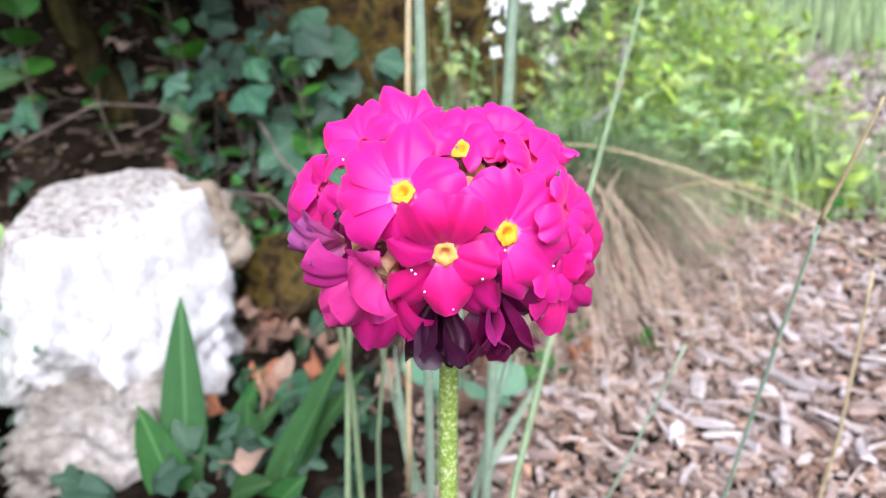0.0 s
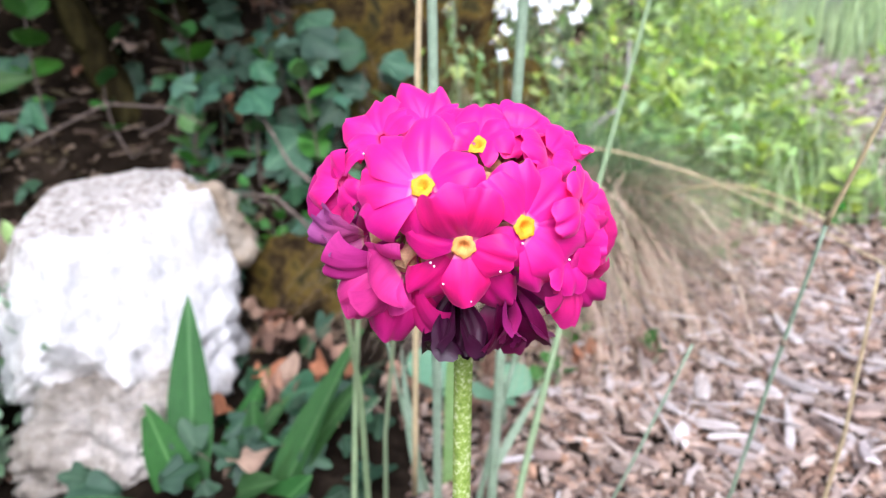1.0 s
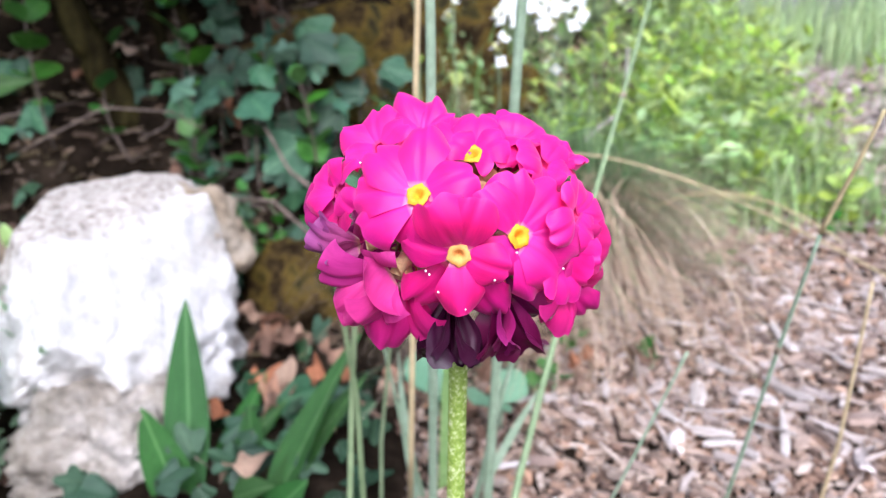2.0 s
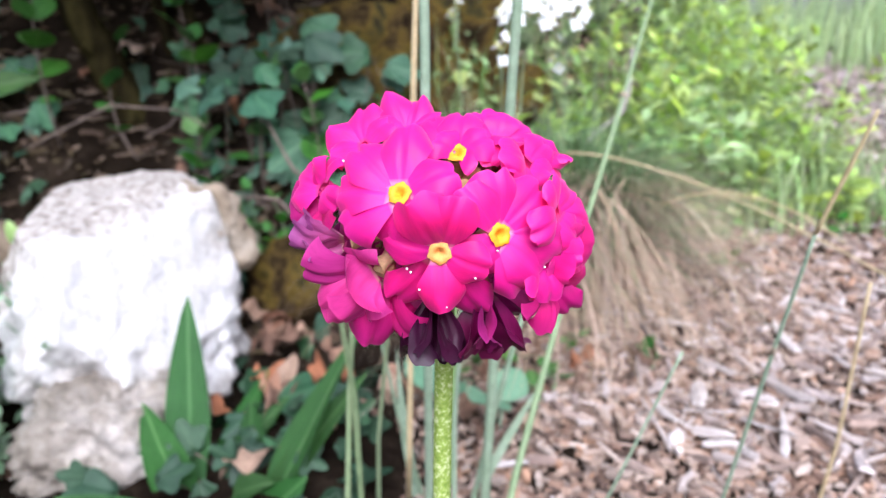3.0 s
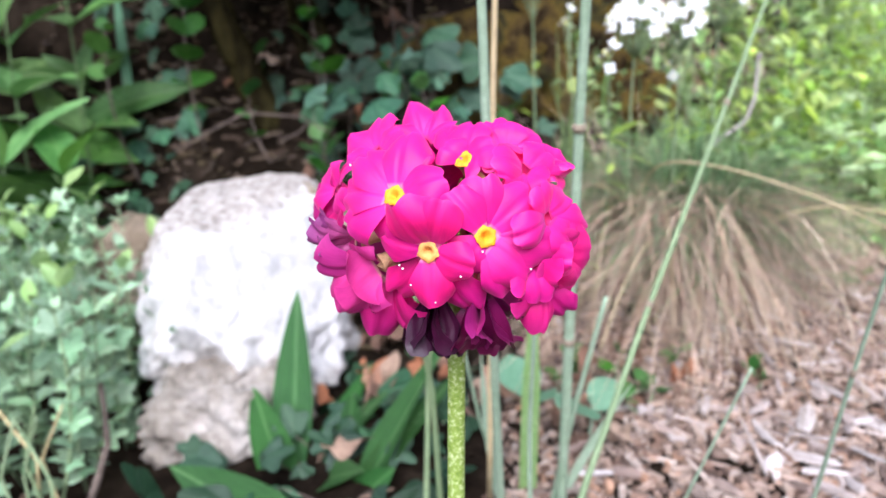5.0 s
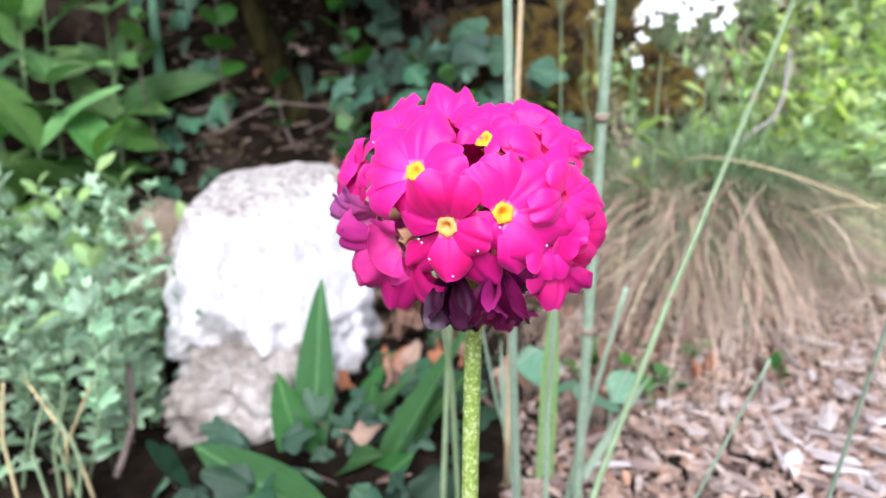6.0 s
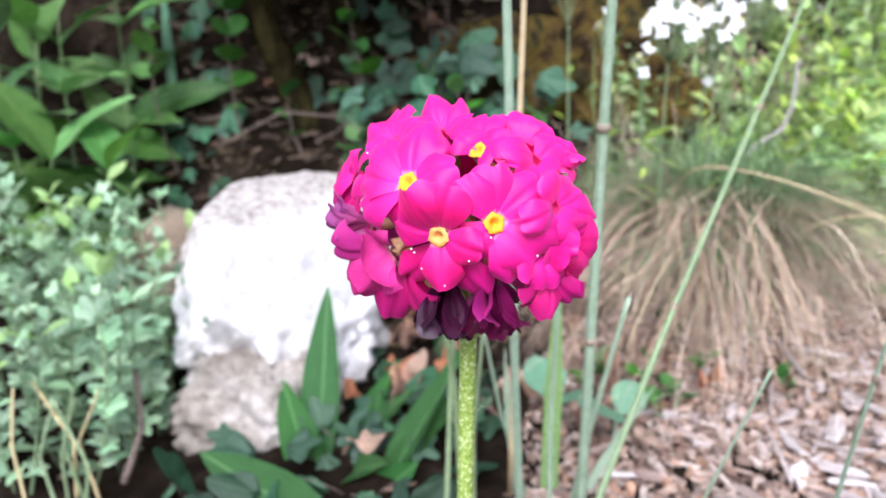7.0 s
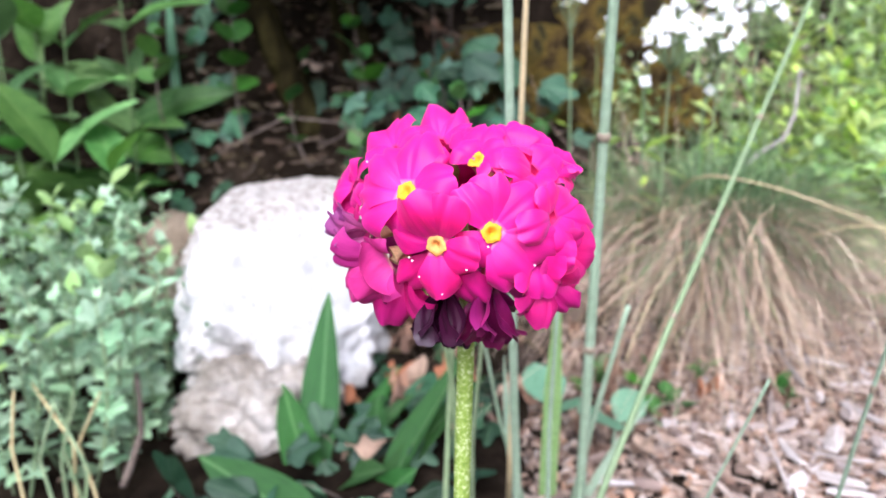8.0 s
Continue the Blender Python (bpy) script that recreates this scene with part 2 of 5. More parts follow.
NODE = surface("stem_node", [(0.20, 0.16, 0.11), (0.28, 0.22, 0.16)], 200, 0.7)
ROCK = surface("white_limestone", [(0.34, 0.30, 0.26), (0.55, 0.515, 0.475), (0.66, 0.635, 0.605), (0.71, 0.685, 0.66)], 20, 0.9, fine=7, fine_amount=0.55, bump=0.9, depth=0.004, spread=(0.30, 0.52))
# The rock's old skin: a grey, finely pitted patina over its top and one shoulder, broken away from the white face.
nodes, links = ROCK.node_tree.nodes, ROCK.node_tree.links
coord = nodes.new("ShaderNodeTexCoord").outputs["Object"]
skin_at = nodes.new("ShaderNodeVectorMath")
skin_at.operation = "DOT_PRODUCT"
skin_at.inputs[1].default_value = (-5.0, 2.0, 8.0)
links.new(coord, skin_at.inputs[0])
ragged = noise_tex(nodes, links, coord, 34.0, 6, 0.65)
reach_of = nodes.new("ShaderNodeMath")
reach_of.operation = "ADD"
foot_at = nodes.new("ShaderNodeVectorMath")  # the same grey paints the shade of the undercut into the foot
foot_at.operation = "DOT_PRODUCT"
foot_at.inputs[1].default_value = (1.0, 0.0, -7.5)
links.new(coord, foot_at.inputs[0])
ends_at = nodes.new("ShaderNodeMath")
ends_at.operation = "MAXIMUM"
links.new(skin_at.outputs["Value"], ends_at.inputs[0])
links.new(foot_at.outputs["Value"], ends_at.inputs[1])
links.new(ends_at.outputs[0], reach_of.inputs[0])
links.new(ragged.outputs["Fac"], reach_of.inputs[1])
# One mask for the weathered top and the shade painted on the foot.
skin_and_shade = ramp(nodes, [(0.98, (0, 0, 0)), (1.0, (1, 1, 1))])
skin_and_shade.color_ramp.elements[0].position = 0.78
links.new(reach_of.outputs[0], skin_and_shade.inputs["Fac"])
pits = noise_tex(nodes, links, coord, 190.0, 4, 0.7)
patina_and_shade = ramp(nodes, [(0.36, (0.14, 0.11, 0.085)), (0.47, (0.38, 0.34, 0.30)), (0.70, (0.57, 0.53, 0.49))])
links.new(pits.outputs["Fac"], patina_and_shade.inputs["Fac"])
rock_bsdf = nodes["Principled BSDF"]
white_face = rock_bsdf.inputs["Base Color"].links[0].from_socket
links.new(mixed(nodes, links, "MIX", skin_and_shade.outputs["Color"], white_face, patina_and_shade.outputs["Color"]), rock_bsdf.inputs["Base Color"])
GREYROCK = surface("grey_white_limestone", [(0.15, 0.12, 0.09), (0.41, 0.36, 0.305), (0.64, 0.585, 0.535)], 30, 0.9, fine=6, fine_amount=0.7, bump=0.9, depth=0.006)
TANROCK = surface("weathered_tan_stone", [(0.13, 0.092, 0.055), (0.27, 0.21, 0.148), (0.45, 0.385, 0.31)], 24, 0.9, fine=6, bump=0.8, depth=0.005)
MOSSROCK = surface("mossy_stone", [(0.02, 0.013, 0.008), (0.06, 0.04, 0.022), (0.12, 0.08, 0.032), (0.22, 0.15, 0.035), (0.08, 0.07, 0.03), (0.05, 0.038, 0.025)], 34, 0.95, fine=8, fine_amount=0.9, bump=1.0, depth=0.016, sheen=0.0, spread=(0.32, 0.68))
SOIL = surface("soil", [(0.010, 0.008, 0.006), (0.024, 0.017, 0.012), (0.055, 0.040, 0.028)], 30, 0.95, fine=10, fine_amount=0.7, bump=1.0, depth=0.008, sheen=0.0)
BARKS = [(0.16, 0.115, 0.098), (0.29, 0.205, 0.17), (0.43, 0.315, 0.255), (0.36, 0.27, 0.23), (0.54, 0.45, 0.405), (0.38, 0.315, 0.295), (0.60, 0.52, 0.485), (0.26, 0.185, 0.155), (0.68, 0.61, 0.58)]
CRUMBLE = [(0.09, 0.058, 0.045), (0.23, 0.14, 0.10), (0.36, 0.235, 0.168), (0.47, 0.355, 0.285), (0.16, 0.105, 0.08), (0.54, 0.44, 0.375), (0.41, 0.23, 0.14)]
CHIP = surface("bark_chip", [(1, 1, 1), (1, 1, 1)], 70, 0.85, fine=5, bump=0.6, depth=0.002, stretch=(1, 0.2, 1), palette=BARKS)
CHIPS = surface("bark_chips", [(1, 1, 1), (1, 1, 1)], 70, 0.85, fine=5, bump=0.6, depth=0.002, island=True, palette=BARKS)
FLAKE = surface("pale_bark_flake", [(0.33, 0.27, 0.245), (0.60, 0.54, 0.515)], 60, 0.85, fine=5, fine_amount=0.7, bump=0.8, depth=0.002, stretch=(1, 0.15, 1), vary=0.35)
CRUMBS = surface("bark_crumbs", [(1, 1, 1), (1, 1, 1)], 90, 0.9, fine=5, bump=0.6, depth=0.002, island=True, palette=CRUMBLE)
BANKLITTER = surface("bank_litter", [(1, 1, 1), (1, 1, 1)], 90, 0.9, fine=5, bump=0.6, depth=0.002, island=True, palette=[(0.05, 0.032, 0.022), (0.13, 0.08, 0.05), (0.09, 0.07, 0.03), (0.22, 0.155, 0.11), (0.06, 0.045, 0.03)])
LITTER = [(0.120, 0.072, 0.052), (0.240, 0.130, 0.085), (0.40, 0.27, 0.19), (0.45, 0.33, 0.25), (0.42, 0.16, 0.075), (0.20, 0.12, 0.085)]
DEADLEAF = surface("dead_leaf", [(0.6, 0.6, 0.6), (1, 1, 1)], 70, 0.75, bump=0.8, depth=0.002, thin=0.12, palette=LITTER)
LANCE = surface("lance_leaf", [(0.017, 0.068, 0.013), (0.04, 0.125, 0.025)], 60, 0.45, bump=0.6, depth=0.0008, thin=0.25, stretch=(6, 0.15, 1), vary=0.25, rib=((0.09, 0.19, 0.06), 0.009))
DARKIVY = surface("dark_ivy_leaf", [(0.012, 0.04, 0.018), (0.032, 0.075, 0.038)], 60, 0.5, vary=0.5, thin=0.1, rib=((0.06, 0.11, 0.055), 0.0008))
IVY = surface("ivy_leaf", [(0.022, 0.065, 0.034), (0.06, 0.125, 0.07)], 60, 0.5, vary=0.6, thin=0.1, rib=((0.11, 0.19, 0.10), 0.0008))
ROUND = surface("round_leaf", [(0.035, 0.12, 0.02), (0.075, 0.20, 0.035)], 60, 0.45, vary=0.4, thin=0.3, rib=((0.10, 0.22, 0.05), 0.0006))
SHOOTSTEM = surface("shrub_shoot_stem", [(0.09, 0.15, 0.05), (0.15, 0.23, 0.09)], 60, 0.5, thin=0.05)
YOUNGSTEM = surface("young_green_stem", [(0.18, 0.28, 0.10), (0.25, 0.36, 0.15)], 60, 0.5, thin=0.05)
SHRUBLEAF = surface("shrub_leaf", [(0.055, 0.145, 0.032), (0.14, 0.27, 0.068)], 40, 0.5, vary=0.5, thin=0.3, rib=((0.16, 0.28, 0.09), 0.0012))
HERBLEAF = surface("herb_leaf", [(0.23, 0.375, 0.215), (0.44, 0.59, 0.375)], 80, 0.6, vary=0.5, thin=0.4, rib=((0.34, 0.48, 0.31), 0.0005))
TIPLEAF = surface("young_herb_leaf", [(0.26, 0.42, 0.12), (0.38, 0.54, 0.22)], 80, 0.55, vary=0.25, thin=0.4)
WEEDLEAF = surface("weed_leaf", [(0.28, 0.42, 0.07), (0.52, 0.64, 0.19)], 60, 0.5, vary=0.5, thin=0.4)
GRASS = surface("green_grass", [(0.23, 0.35, 0.12), (0.42, 0.52, 0.26)], 8, 0.5, vary=0.5, island=True, thin=0.25)
COVER = surface("low_leaves", [(0.20, 0.35, 0.10), (0.50, 0.62, 0.30)], 30, 0.55, vary=0.6, island=True, thin=0.4)
GREYGRASS = surface("tussock_green", [(0.08, 0.16, 0.06), (0.20, 0.29, 0.13)], 20, 0.6, vary=0.5, island=True, thin=0.1)
DRYGRASS = surface("dry_grass", [(0.25, 0.17, 0.11), (0.54, 0.41, 0.30)], 20, 0.7, vary=0.6, island=True, thin=0.15)
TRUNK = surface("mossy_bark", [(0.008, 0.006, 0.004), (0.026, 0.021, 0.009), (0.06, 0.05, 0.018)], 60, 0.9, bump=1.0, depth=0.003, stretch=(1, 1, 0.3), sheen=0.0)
TWIG = surface("grey_twig", [(0.07, 0.052, 0.04), (0.20, 0.155, 0.13)], 80, 0.85, bump=0.5, sheen=0.1)
BLUELEAF = surface("bluish_leaf", [(0.10, 0.22, 0.12), (0.17, 0.31, 0.19)], 60, 0.5, vary=0.2, thin=0.2)
DRYTWIG = surface("bleached_twig", [(0.24, 0.21, 0.19), (0.42, 0.38, 0.35)], 80, 0.85, bump=0.5)
WHITE = surface("white_petal", [(0.78, 0.78, 0.8), (0.88, 0.88, 0.88)], 100, 0.5, bump=0.1, thin=0.3)
PALEYELLOW = surface("pale_yellow_middle", [(0.6, 0.6, 0.2), (0.7, 0.7, 0.3)], 300, 0.6)


# ---- the ground: one sheet, rising gently away, with a bank at the back ----
def lie(x, y):
    """The ground's height."""
    z = -0.0135 + 0.062 * max(-0.8, min(0.8, x)) + 0.118 * max(-0.5, min(1.0, y))
    bank = smooth_step(0.54, 0.86, y - 0.8 * max(0.0, x + 0.15)) * (1 - smooth_step(0.15, 0.45, x)) * smooth_step(-2.2, -1.0, x) * (1 - smooth_step(1.6, 2.6, y))
    z += 0.45 * bank
    z -= 0.012 * smooth_step(0.06, 0.14, -x) * smooth_step(0.2, 0.3, y)
    z += 0.012 * noise.noise((x * 9, y * 9, 0.3)) + 0.005 * noise.noise((x * 31, y * 31, 1.7))
    return z


def spaced(lo, hi, step, far):
    """Even steps between lo and hi, growing steps out to far."""
    row = [lo + step * i for i in range(int((hi - lo) / step) + 1)]
    out, s = [], step
    v = row[-1]
    while v < far:
        s *= 1.45
        v += s
        out.append(v)
    s, v, before = step, lo, []
    while v > -far:
        s *= 1.45
        v -= s
        before.append(v)
    return list(reversed(before)) + row + out


gx, gy = spaced(-0.7, 0.9, 0.0125, 150.0), spaced(0.0, 1.4, 0.0125, 150.0)
verts = [(x, y, lie(x, y)) for y in gy for x in gx]
nx = len(gx)
faces = [(j * nx + i, j * nx + i + 1, (j + 1) * nx + i + 1, (j + 1) * nx + i) for j in range(len(gy) - 1) for i in range(nx - 1)]
ground = setting("ground", make_mesh("ground", verts, faces, SOIL), "dark crumbly garden soil with a bank behind", "ground")


# ---- stones ----
def stone_mesh(name, size, mat, seed, rough=0.22, steps=5, cuts=(), wear=1.0, crag=0.0):
    """A broken stone: a fine ball cut flat by planes, then worn and pitted."""
    bm = bmesh.new()
    bmesh.ops.create_icosphere(bm, subdivisions=steps, radius=1.0)
    for v in bm.verts:
        p = v.co.copy()
        for way, d in cuts:
            w = Vector(way).normalized()
            over = p.dot(w) - d
            if over > 0:
                p -= w * over * 0.92
        n = p.normalized()
        big = noise.fractal(p * 1.6 + Vector((seed, 0, 0)), 1.0, 2.0, 3)
        ridge = abs(noise.noise(p * 3.7 + Vector((0, seed, 0))))
        crack = max(0.0, 0.12 - abs(noise.noise(p * 2.3 + Vector((seed, seed, 0))))) / 0.12
        fine = noise.fractal(p * 9.0 + Vector((0, 0, seed)), 0.7, 2.1, 5)
        pits = max(0.0, noise.noise(p * 13.0 + Vector((seed, 3, 1))) - 0.15)
        p += n * (rough * big - 0.03 * ridge * wear + 0.04 * fine * wear - 0.03 * pits * wear - 0.03 * crack * wear)
        if crag:
            low = smooth_step(-0.3, 0.35, -p.z + 0.35 * noise.noise(p * 2.1))
            q = Vector((p.x, p.y, p.z * 2.2)) * 3.4 + Vector((seed, 0, 0))
            p += n * crag * low * (noise.turbulence(q, 4, True) - 0.9 * abs(noise.noise(q * 0.8)) - 0.2)
        v.co = Vector((p.x * size[0], p.y * size[1], p.z * size[2]))
    me = bpy.data.meshes.new(name)
    bm.to_mesh(me)
    bm.free()
    me.materials.append(mat)
    me.polygons.foreach_set("use_smooth", [True] * len(me.polygons))
    return me


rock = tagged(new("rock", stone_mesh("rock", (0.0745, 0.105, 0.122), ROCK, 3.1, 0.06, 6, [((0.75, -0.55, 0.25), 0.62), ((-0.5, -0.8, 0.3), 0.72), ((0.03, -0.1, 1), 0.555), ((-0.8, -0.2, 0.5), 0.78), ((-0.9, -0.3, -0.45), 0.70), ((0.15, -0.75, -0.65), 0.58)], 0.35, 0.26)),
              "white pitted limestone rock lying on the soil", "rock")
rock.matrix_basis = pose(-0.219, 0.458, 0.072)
# The lower part of the same rock, added as a block of its own.
rock_foot = tagged(new("stone", stone_mesh("stone", (0.052, 0.052, 0.05), GREYROCK, 1.4, 0.22, 6, [((0, 0, 1), 0.7), ((0.3, -1, 0.2), 0.75), ((-0.7, -0.3, -0.6), 0.7), ((0.8, -0.2, -0.5), 0.7)], 1.2, 0.3)), "rough greyish-tan lower part of the white rock", "stone")
rock_foot.matrix_basis = pose(-0.200, 0.392, 0.022, 0, 8, -20)
stone = tagged(new("stone", stone_mesh("stone", (0.036, 0.032, 0.034), TANROCK, 8.4, 0.3)), "tan weathered stone behind the white rock", "stone")
stone.matrix_basis = pose(-0.177, 0.510, 0.110, 0, 22, 10)
slab = tagged(new("stone", stone_mesh("stone", (0.045, 0.04, 0.05), TANROCK, 4.7)), "greyish stone leaning beside the white rock", "stone")
slab.matrix_basis = pose(-0.315, 0.47, 0.075, 0, 20, 10)
boulder = tagged(new("boulder", stone_mesh("boulder", (0.16, 0.10, 0.17), MOSSROCK, 5.5, 0.32, 6)), "boulder grown over with ochre moss", "boulder")
boulder.matrix_basis = pose(-0.075, 0.85, 0.21)
mossy = tagged(new("stone", stone_mesh("stone", (0.045, 0.03, 0.035), MOSSROCK, 7.7)), "low mossy stone beside the tan stone", "stone")
mossy.matrix_basis = pose(-0.115, 0.545, 0.062, 0, 0, -10)
knob = tagged(new("stone", stone_mesh("stone", (0.10, 0.06, 0.07), MOSSROCK, 9.1, 0.3)), "mossy stone set into the shady bank", "stone")
knob.matrix_basis = pose(-0.12, 0.735, 0.215)
patch = tagged(new("stone", stone_mesh("stone", (0.035, 0.025, 0.035), MOSSROCK, 2.2)), "small stone covered in yellow-brown moss", "stone")
patch.matrix_basis = pose(0.066, 0.785, 0.185)


# ---- leaves ----
def leaf_mesh(name, length, width, mat, shape=(0.5, 1.0), fold=0.15, droop=0.2, wave=0.05, nx=4, ny=10, seed=0, foot=0.012):
    """A leaf along +y, its upper side +z. shape: where it is widest, and how pointed its tip is. foot: its width at the base."""
    verts, faces = [], []
    for j in range(ny + 1):
        v = j / ny
        s = v / shape[0] * 0.5 if v < shape[0] else 0.5 + (v - shape[0]) / (1 - shape[0]) * 0.5
        w = max(foot if v < shape[0] else 0.012, math.sin(math.pi * s) ** (shape[1] if v > shape[0] else 0.75)) * width / 2
        for i in range(-nx, nx + 1):
            u = i / nx
            z = fold * abs(u) * w - droop * length * v * v + wave * width * math.sin(v * 9 + seed + u * 1.5) * abs(u)
            verts.append((u * w, length * v, z))
    m = 2 * nx + 1
    for j in range(ny):
        for i in range(m - 1):
            faces.append((j * m + i, j * m + i + 1, (j + 1) * m + i + 1, (j + 1) * m + i))
    return make_mesh(name, verts, faces, mat)


def lobed_mesh(name, size, mat, lobes=5, depth=0.4, cup=0.1, seed=0):
    """A lobed ivy leaf, its stalk end at the origin, its tip along +y."""
    verts, faces = [(0, 0, 0)], []
    n, rings = 40, 4
    for k in range(1, rings + 1):
        for i in range(n):
            a = 2 * math.pi * i / n
            c = math.cos(a)
            r = 0.62 + 0.38 * c * 0.6
            r *= 1 - depth * (0.5 - 0.5 * math.cos(lobes * a)) * (0.6 + 0.4 * c)
            if c < -0.9:
                r *= 0.7
            s = k / rings
            x, y = r * s * math.sin(a), r * s * c + 0.35 * s
            verts.append((x * size, y * size, size * (cup * abs(x) - 0.12 * s * s + 0.04 * math.sin(4 * a + seed) * s)))
    for i in range(n):
        faces.append((0, 1 + (i + 1) % n, 1 + i))
    for k in range(rings - 1):
        for i in range(n):
            a, b = 1 + k * n + i, 1 + k * n + (i + 1) % n
            faces.append((a, b, b + n, a + n))
    return make_mesh(name, verts, faces, mat)


# ---- the primrose ----
HEAD = Vector((0.001, 0.137, 0.220))
UMBEL = HEAD + Vector((0.0, 0.0, -0.006))
BASE = Vector((0.004, 0.132, lie(0.004, 0.132)))


def along(me, columns, rows):
    """Lays a map on a petal: across and along."""
    layer = me.uv_layers.new(name="petal")
    for loop in me.loops:
        j, i = divmod(loop.vertex_index, columns)
        layer.data[loop.index].uv = (i / (columns - 1), j / rows)
    return me


def petal_mesh(name, mat, cup, ruffle, notch, skew, seed, droop=0.09, crumple=0.0):
    """A broad notched petal along +y from the eye's rim, 10.5 mm long and wide. droop: how far its sides fall; crumple: wrinkles of age."""
    verts, faces = [], []
    nu, nv, size = 9, 14, 0.0105
    for j in range(nv + 1):
        v = j / nv
        for i in range(-nu, nu + 1):
            u = i / nu
            wide = 0.36 + 0.64 * math.sin(0.5 * math.pi * min(1.0, v / 0.72)) ** 1.1
            end = 1 - 0.33 * abs(u) ** 3.0 - notch * math.exp(-((u - 0.6 * skew) / 0.15) ** 2) + 0.025 * math.sin(3.3 * u + seed) + 0.006 * math.sin(13 * u + seed * 3.1)
            y = size * (0.13 + 0.87 * v * (1 + (end - 1) * v ** 1.6))
            x = size / 2 * (u * wide * (1 - 0.06 * v ** 6) + skew * v * v)
            z = size * (cup * v * v + 0.09 * math.sin(math.pi * v) - droop * u * u * v - 0.12 * v ** 4 - 0.03 * math.exp(-(u / 0.13) ** 2) * math.sin(math.pi * v)
                        + ruffle * v * v * math.sin(2.6 * u + 1.7 * v + seed) + 0.55 * ruffle * v ** 4 * math.sin(7 * u + seed * 2.3)
                        + crumple * v * (math.sin(11 * u + 5 * v + seed) + 0.6 * math.sin(19 * u - 7 * v + 2 * seed)) * 0.5)
            verts.append((x, y, z))
    m = 2 * nu + 1
    for j in range(nv):
        for i in range(m - 1):
            faces.append((j * m + i, j * m + i + 1, (j + 1) * m + i + 1, (j + 1) * m + i))
    return along(make_mesh(name, verts, faces, mat), m, nv)


def wilted_mesh(name, mat, seed, ribs=8.0, roll=0.22, crumple=1.0):
    """A withered petal: ribbed lengthwise, its sides rolled back, its edge ragged."""
    verts, faces = [], []
    nu, nv, size = 10, 14, 0.0105
    for j in range(nv + 1):
        v = j / nv
        for i in range(-nu, nu + 1):
            u = i / nu
            wide = 0.3 + 0.7 * math.sin(0.5 * math.pi * min(1, v / 0.62))
            end = 1 - 0.04 * u * u + 0.05 * math.sin(6 * u + seed) + 0.03 * math.sin(17 * u + 2 * seed)
            y = size * (0.12 + 0.88 * v * (1 + (end - 1) * v))
            z = size * (crumple * v * (0.022 * math.sin(ribs * u + seed + 1.2 * v) + 0.014 * math.sin(2.3 * ribs * u - 3 * v + seed) + 0.010 * math.sin(14 * v + 5 * u + seed))
                        - roll * u * u * v + 0.16 * math.sin(math.pi * v * 0.8) - 0.12 * v ** 3)
            verts.append((u * wide * size / 2, y, z))
    m = 2 * nu + 1
    for j in range(nv):
        for i in range(m - 1):
            faces.append((j * m + i, j * m + i + 1, (j + 1) * m + i + 1, (j + 1) * m + i))
    return along(make_mesh(name, verts, faces, mat), m, nv)


def eye_mesh(name, mat, hole=0.00062, rim=0.00195):
    """The eye: a five-lobed raised ring that dips into the tube."""
    verts, faces = [], []
    n = 40
    for k, (r, z) in enumerate(((0.00008, -0.0011), (hole, -0.0003), (0.0010, 0.0003), (0.0015, 0.0004), (rim, 0.0001))):
        for i in range(n):
            a = 2 * math.pi * i / n
            rr = r * (1 + (0.07 * math.cos(5 * a) + 0.05 * math.cos(10 * a + 1) if k >= 3 else 0))
            verts.append((rr * math.cos(a), rr * math.sin(a), z))
    for k in range(4):
        for i in range(n):
            a, b = k * n + i, k * n + (i + 1) % n
            faces.append((a, b, b + n, a + n))
    return make_mesh(name, verts, faces, mat)


SHAPES = ((0.04, 0.04, 0.06, 0.05, 0.0), (-0.06, 0.06, 0.10, -0.08, 1.7), (0.10, 0.04, 0.13, 0.1, 3.1), (0.0, 0.07, 0.03, -0.05, 4.4), (0.13, 0.05, 0.08, 0.0, 5.3), (0.03, 0.05, 0.0, 0.08, 2.4))
FRESH = [petal_mesh("petal", MAGENTA, c, r, n, k, s, 0.15) for c, r, n, k, s in SHAPES]
RIPE = [petal_mesh("petal", DEEP, c + 0.03, r * 1.2, n, k, s + 1.9, 0.16, 0.005) for c, r, n, k, s in SHAPES[:4]]
OUTER = [petal_mesh("petal", BLUSH, c + 0.05, r * 1.4, n, k, s + 0.8, 0.18) for c, r, n, k, s in SHAPES]
FADING = [petal_mesh("petal", CERISE, c, r, n, k, s, 0.14, 0.012) for c, r, n, k, s in ((0.06, 0.05, 0.07, 0.06, 0.9), (0.1, 0.06, 0.12, -0.08, 2.7), (0.0, 0.05, 0.02, 0.0, 4.9))]
AGED = [petal_mesh("petal", ROSE, c, r, n, k, s, 0.26, 0.022) for c, r, n, k, s in ((0.0, 0.05, 0.05, 0.05, 0.6), (0.05, 0.06, 0.08, -0.08, 2.2), (-0.05, 0.05, 0.03, 0.0, 5.0))]
MAUVE = [wilted_mesh("petal", PURPLE, s, 5.0, 0.3, 2.2) for s in (0.3, 2.0, 4.1)]
PLUM = [wilted_mesh("petal", DARK, s, 7.0, -0.2, 2.2) for s in (1.0, 2.9, 5.2)]
BELL = [wilted_mesh("petal", WINE, s, 3.5, -0.28, 1.5) for s in (0.5, 3.3)]
MELLOW = [wilted_mesh("petal", MULBERRY, s, 2.5, -0.25) for s in (0.9, 2.6)]
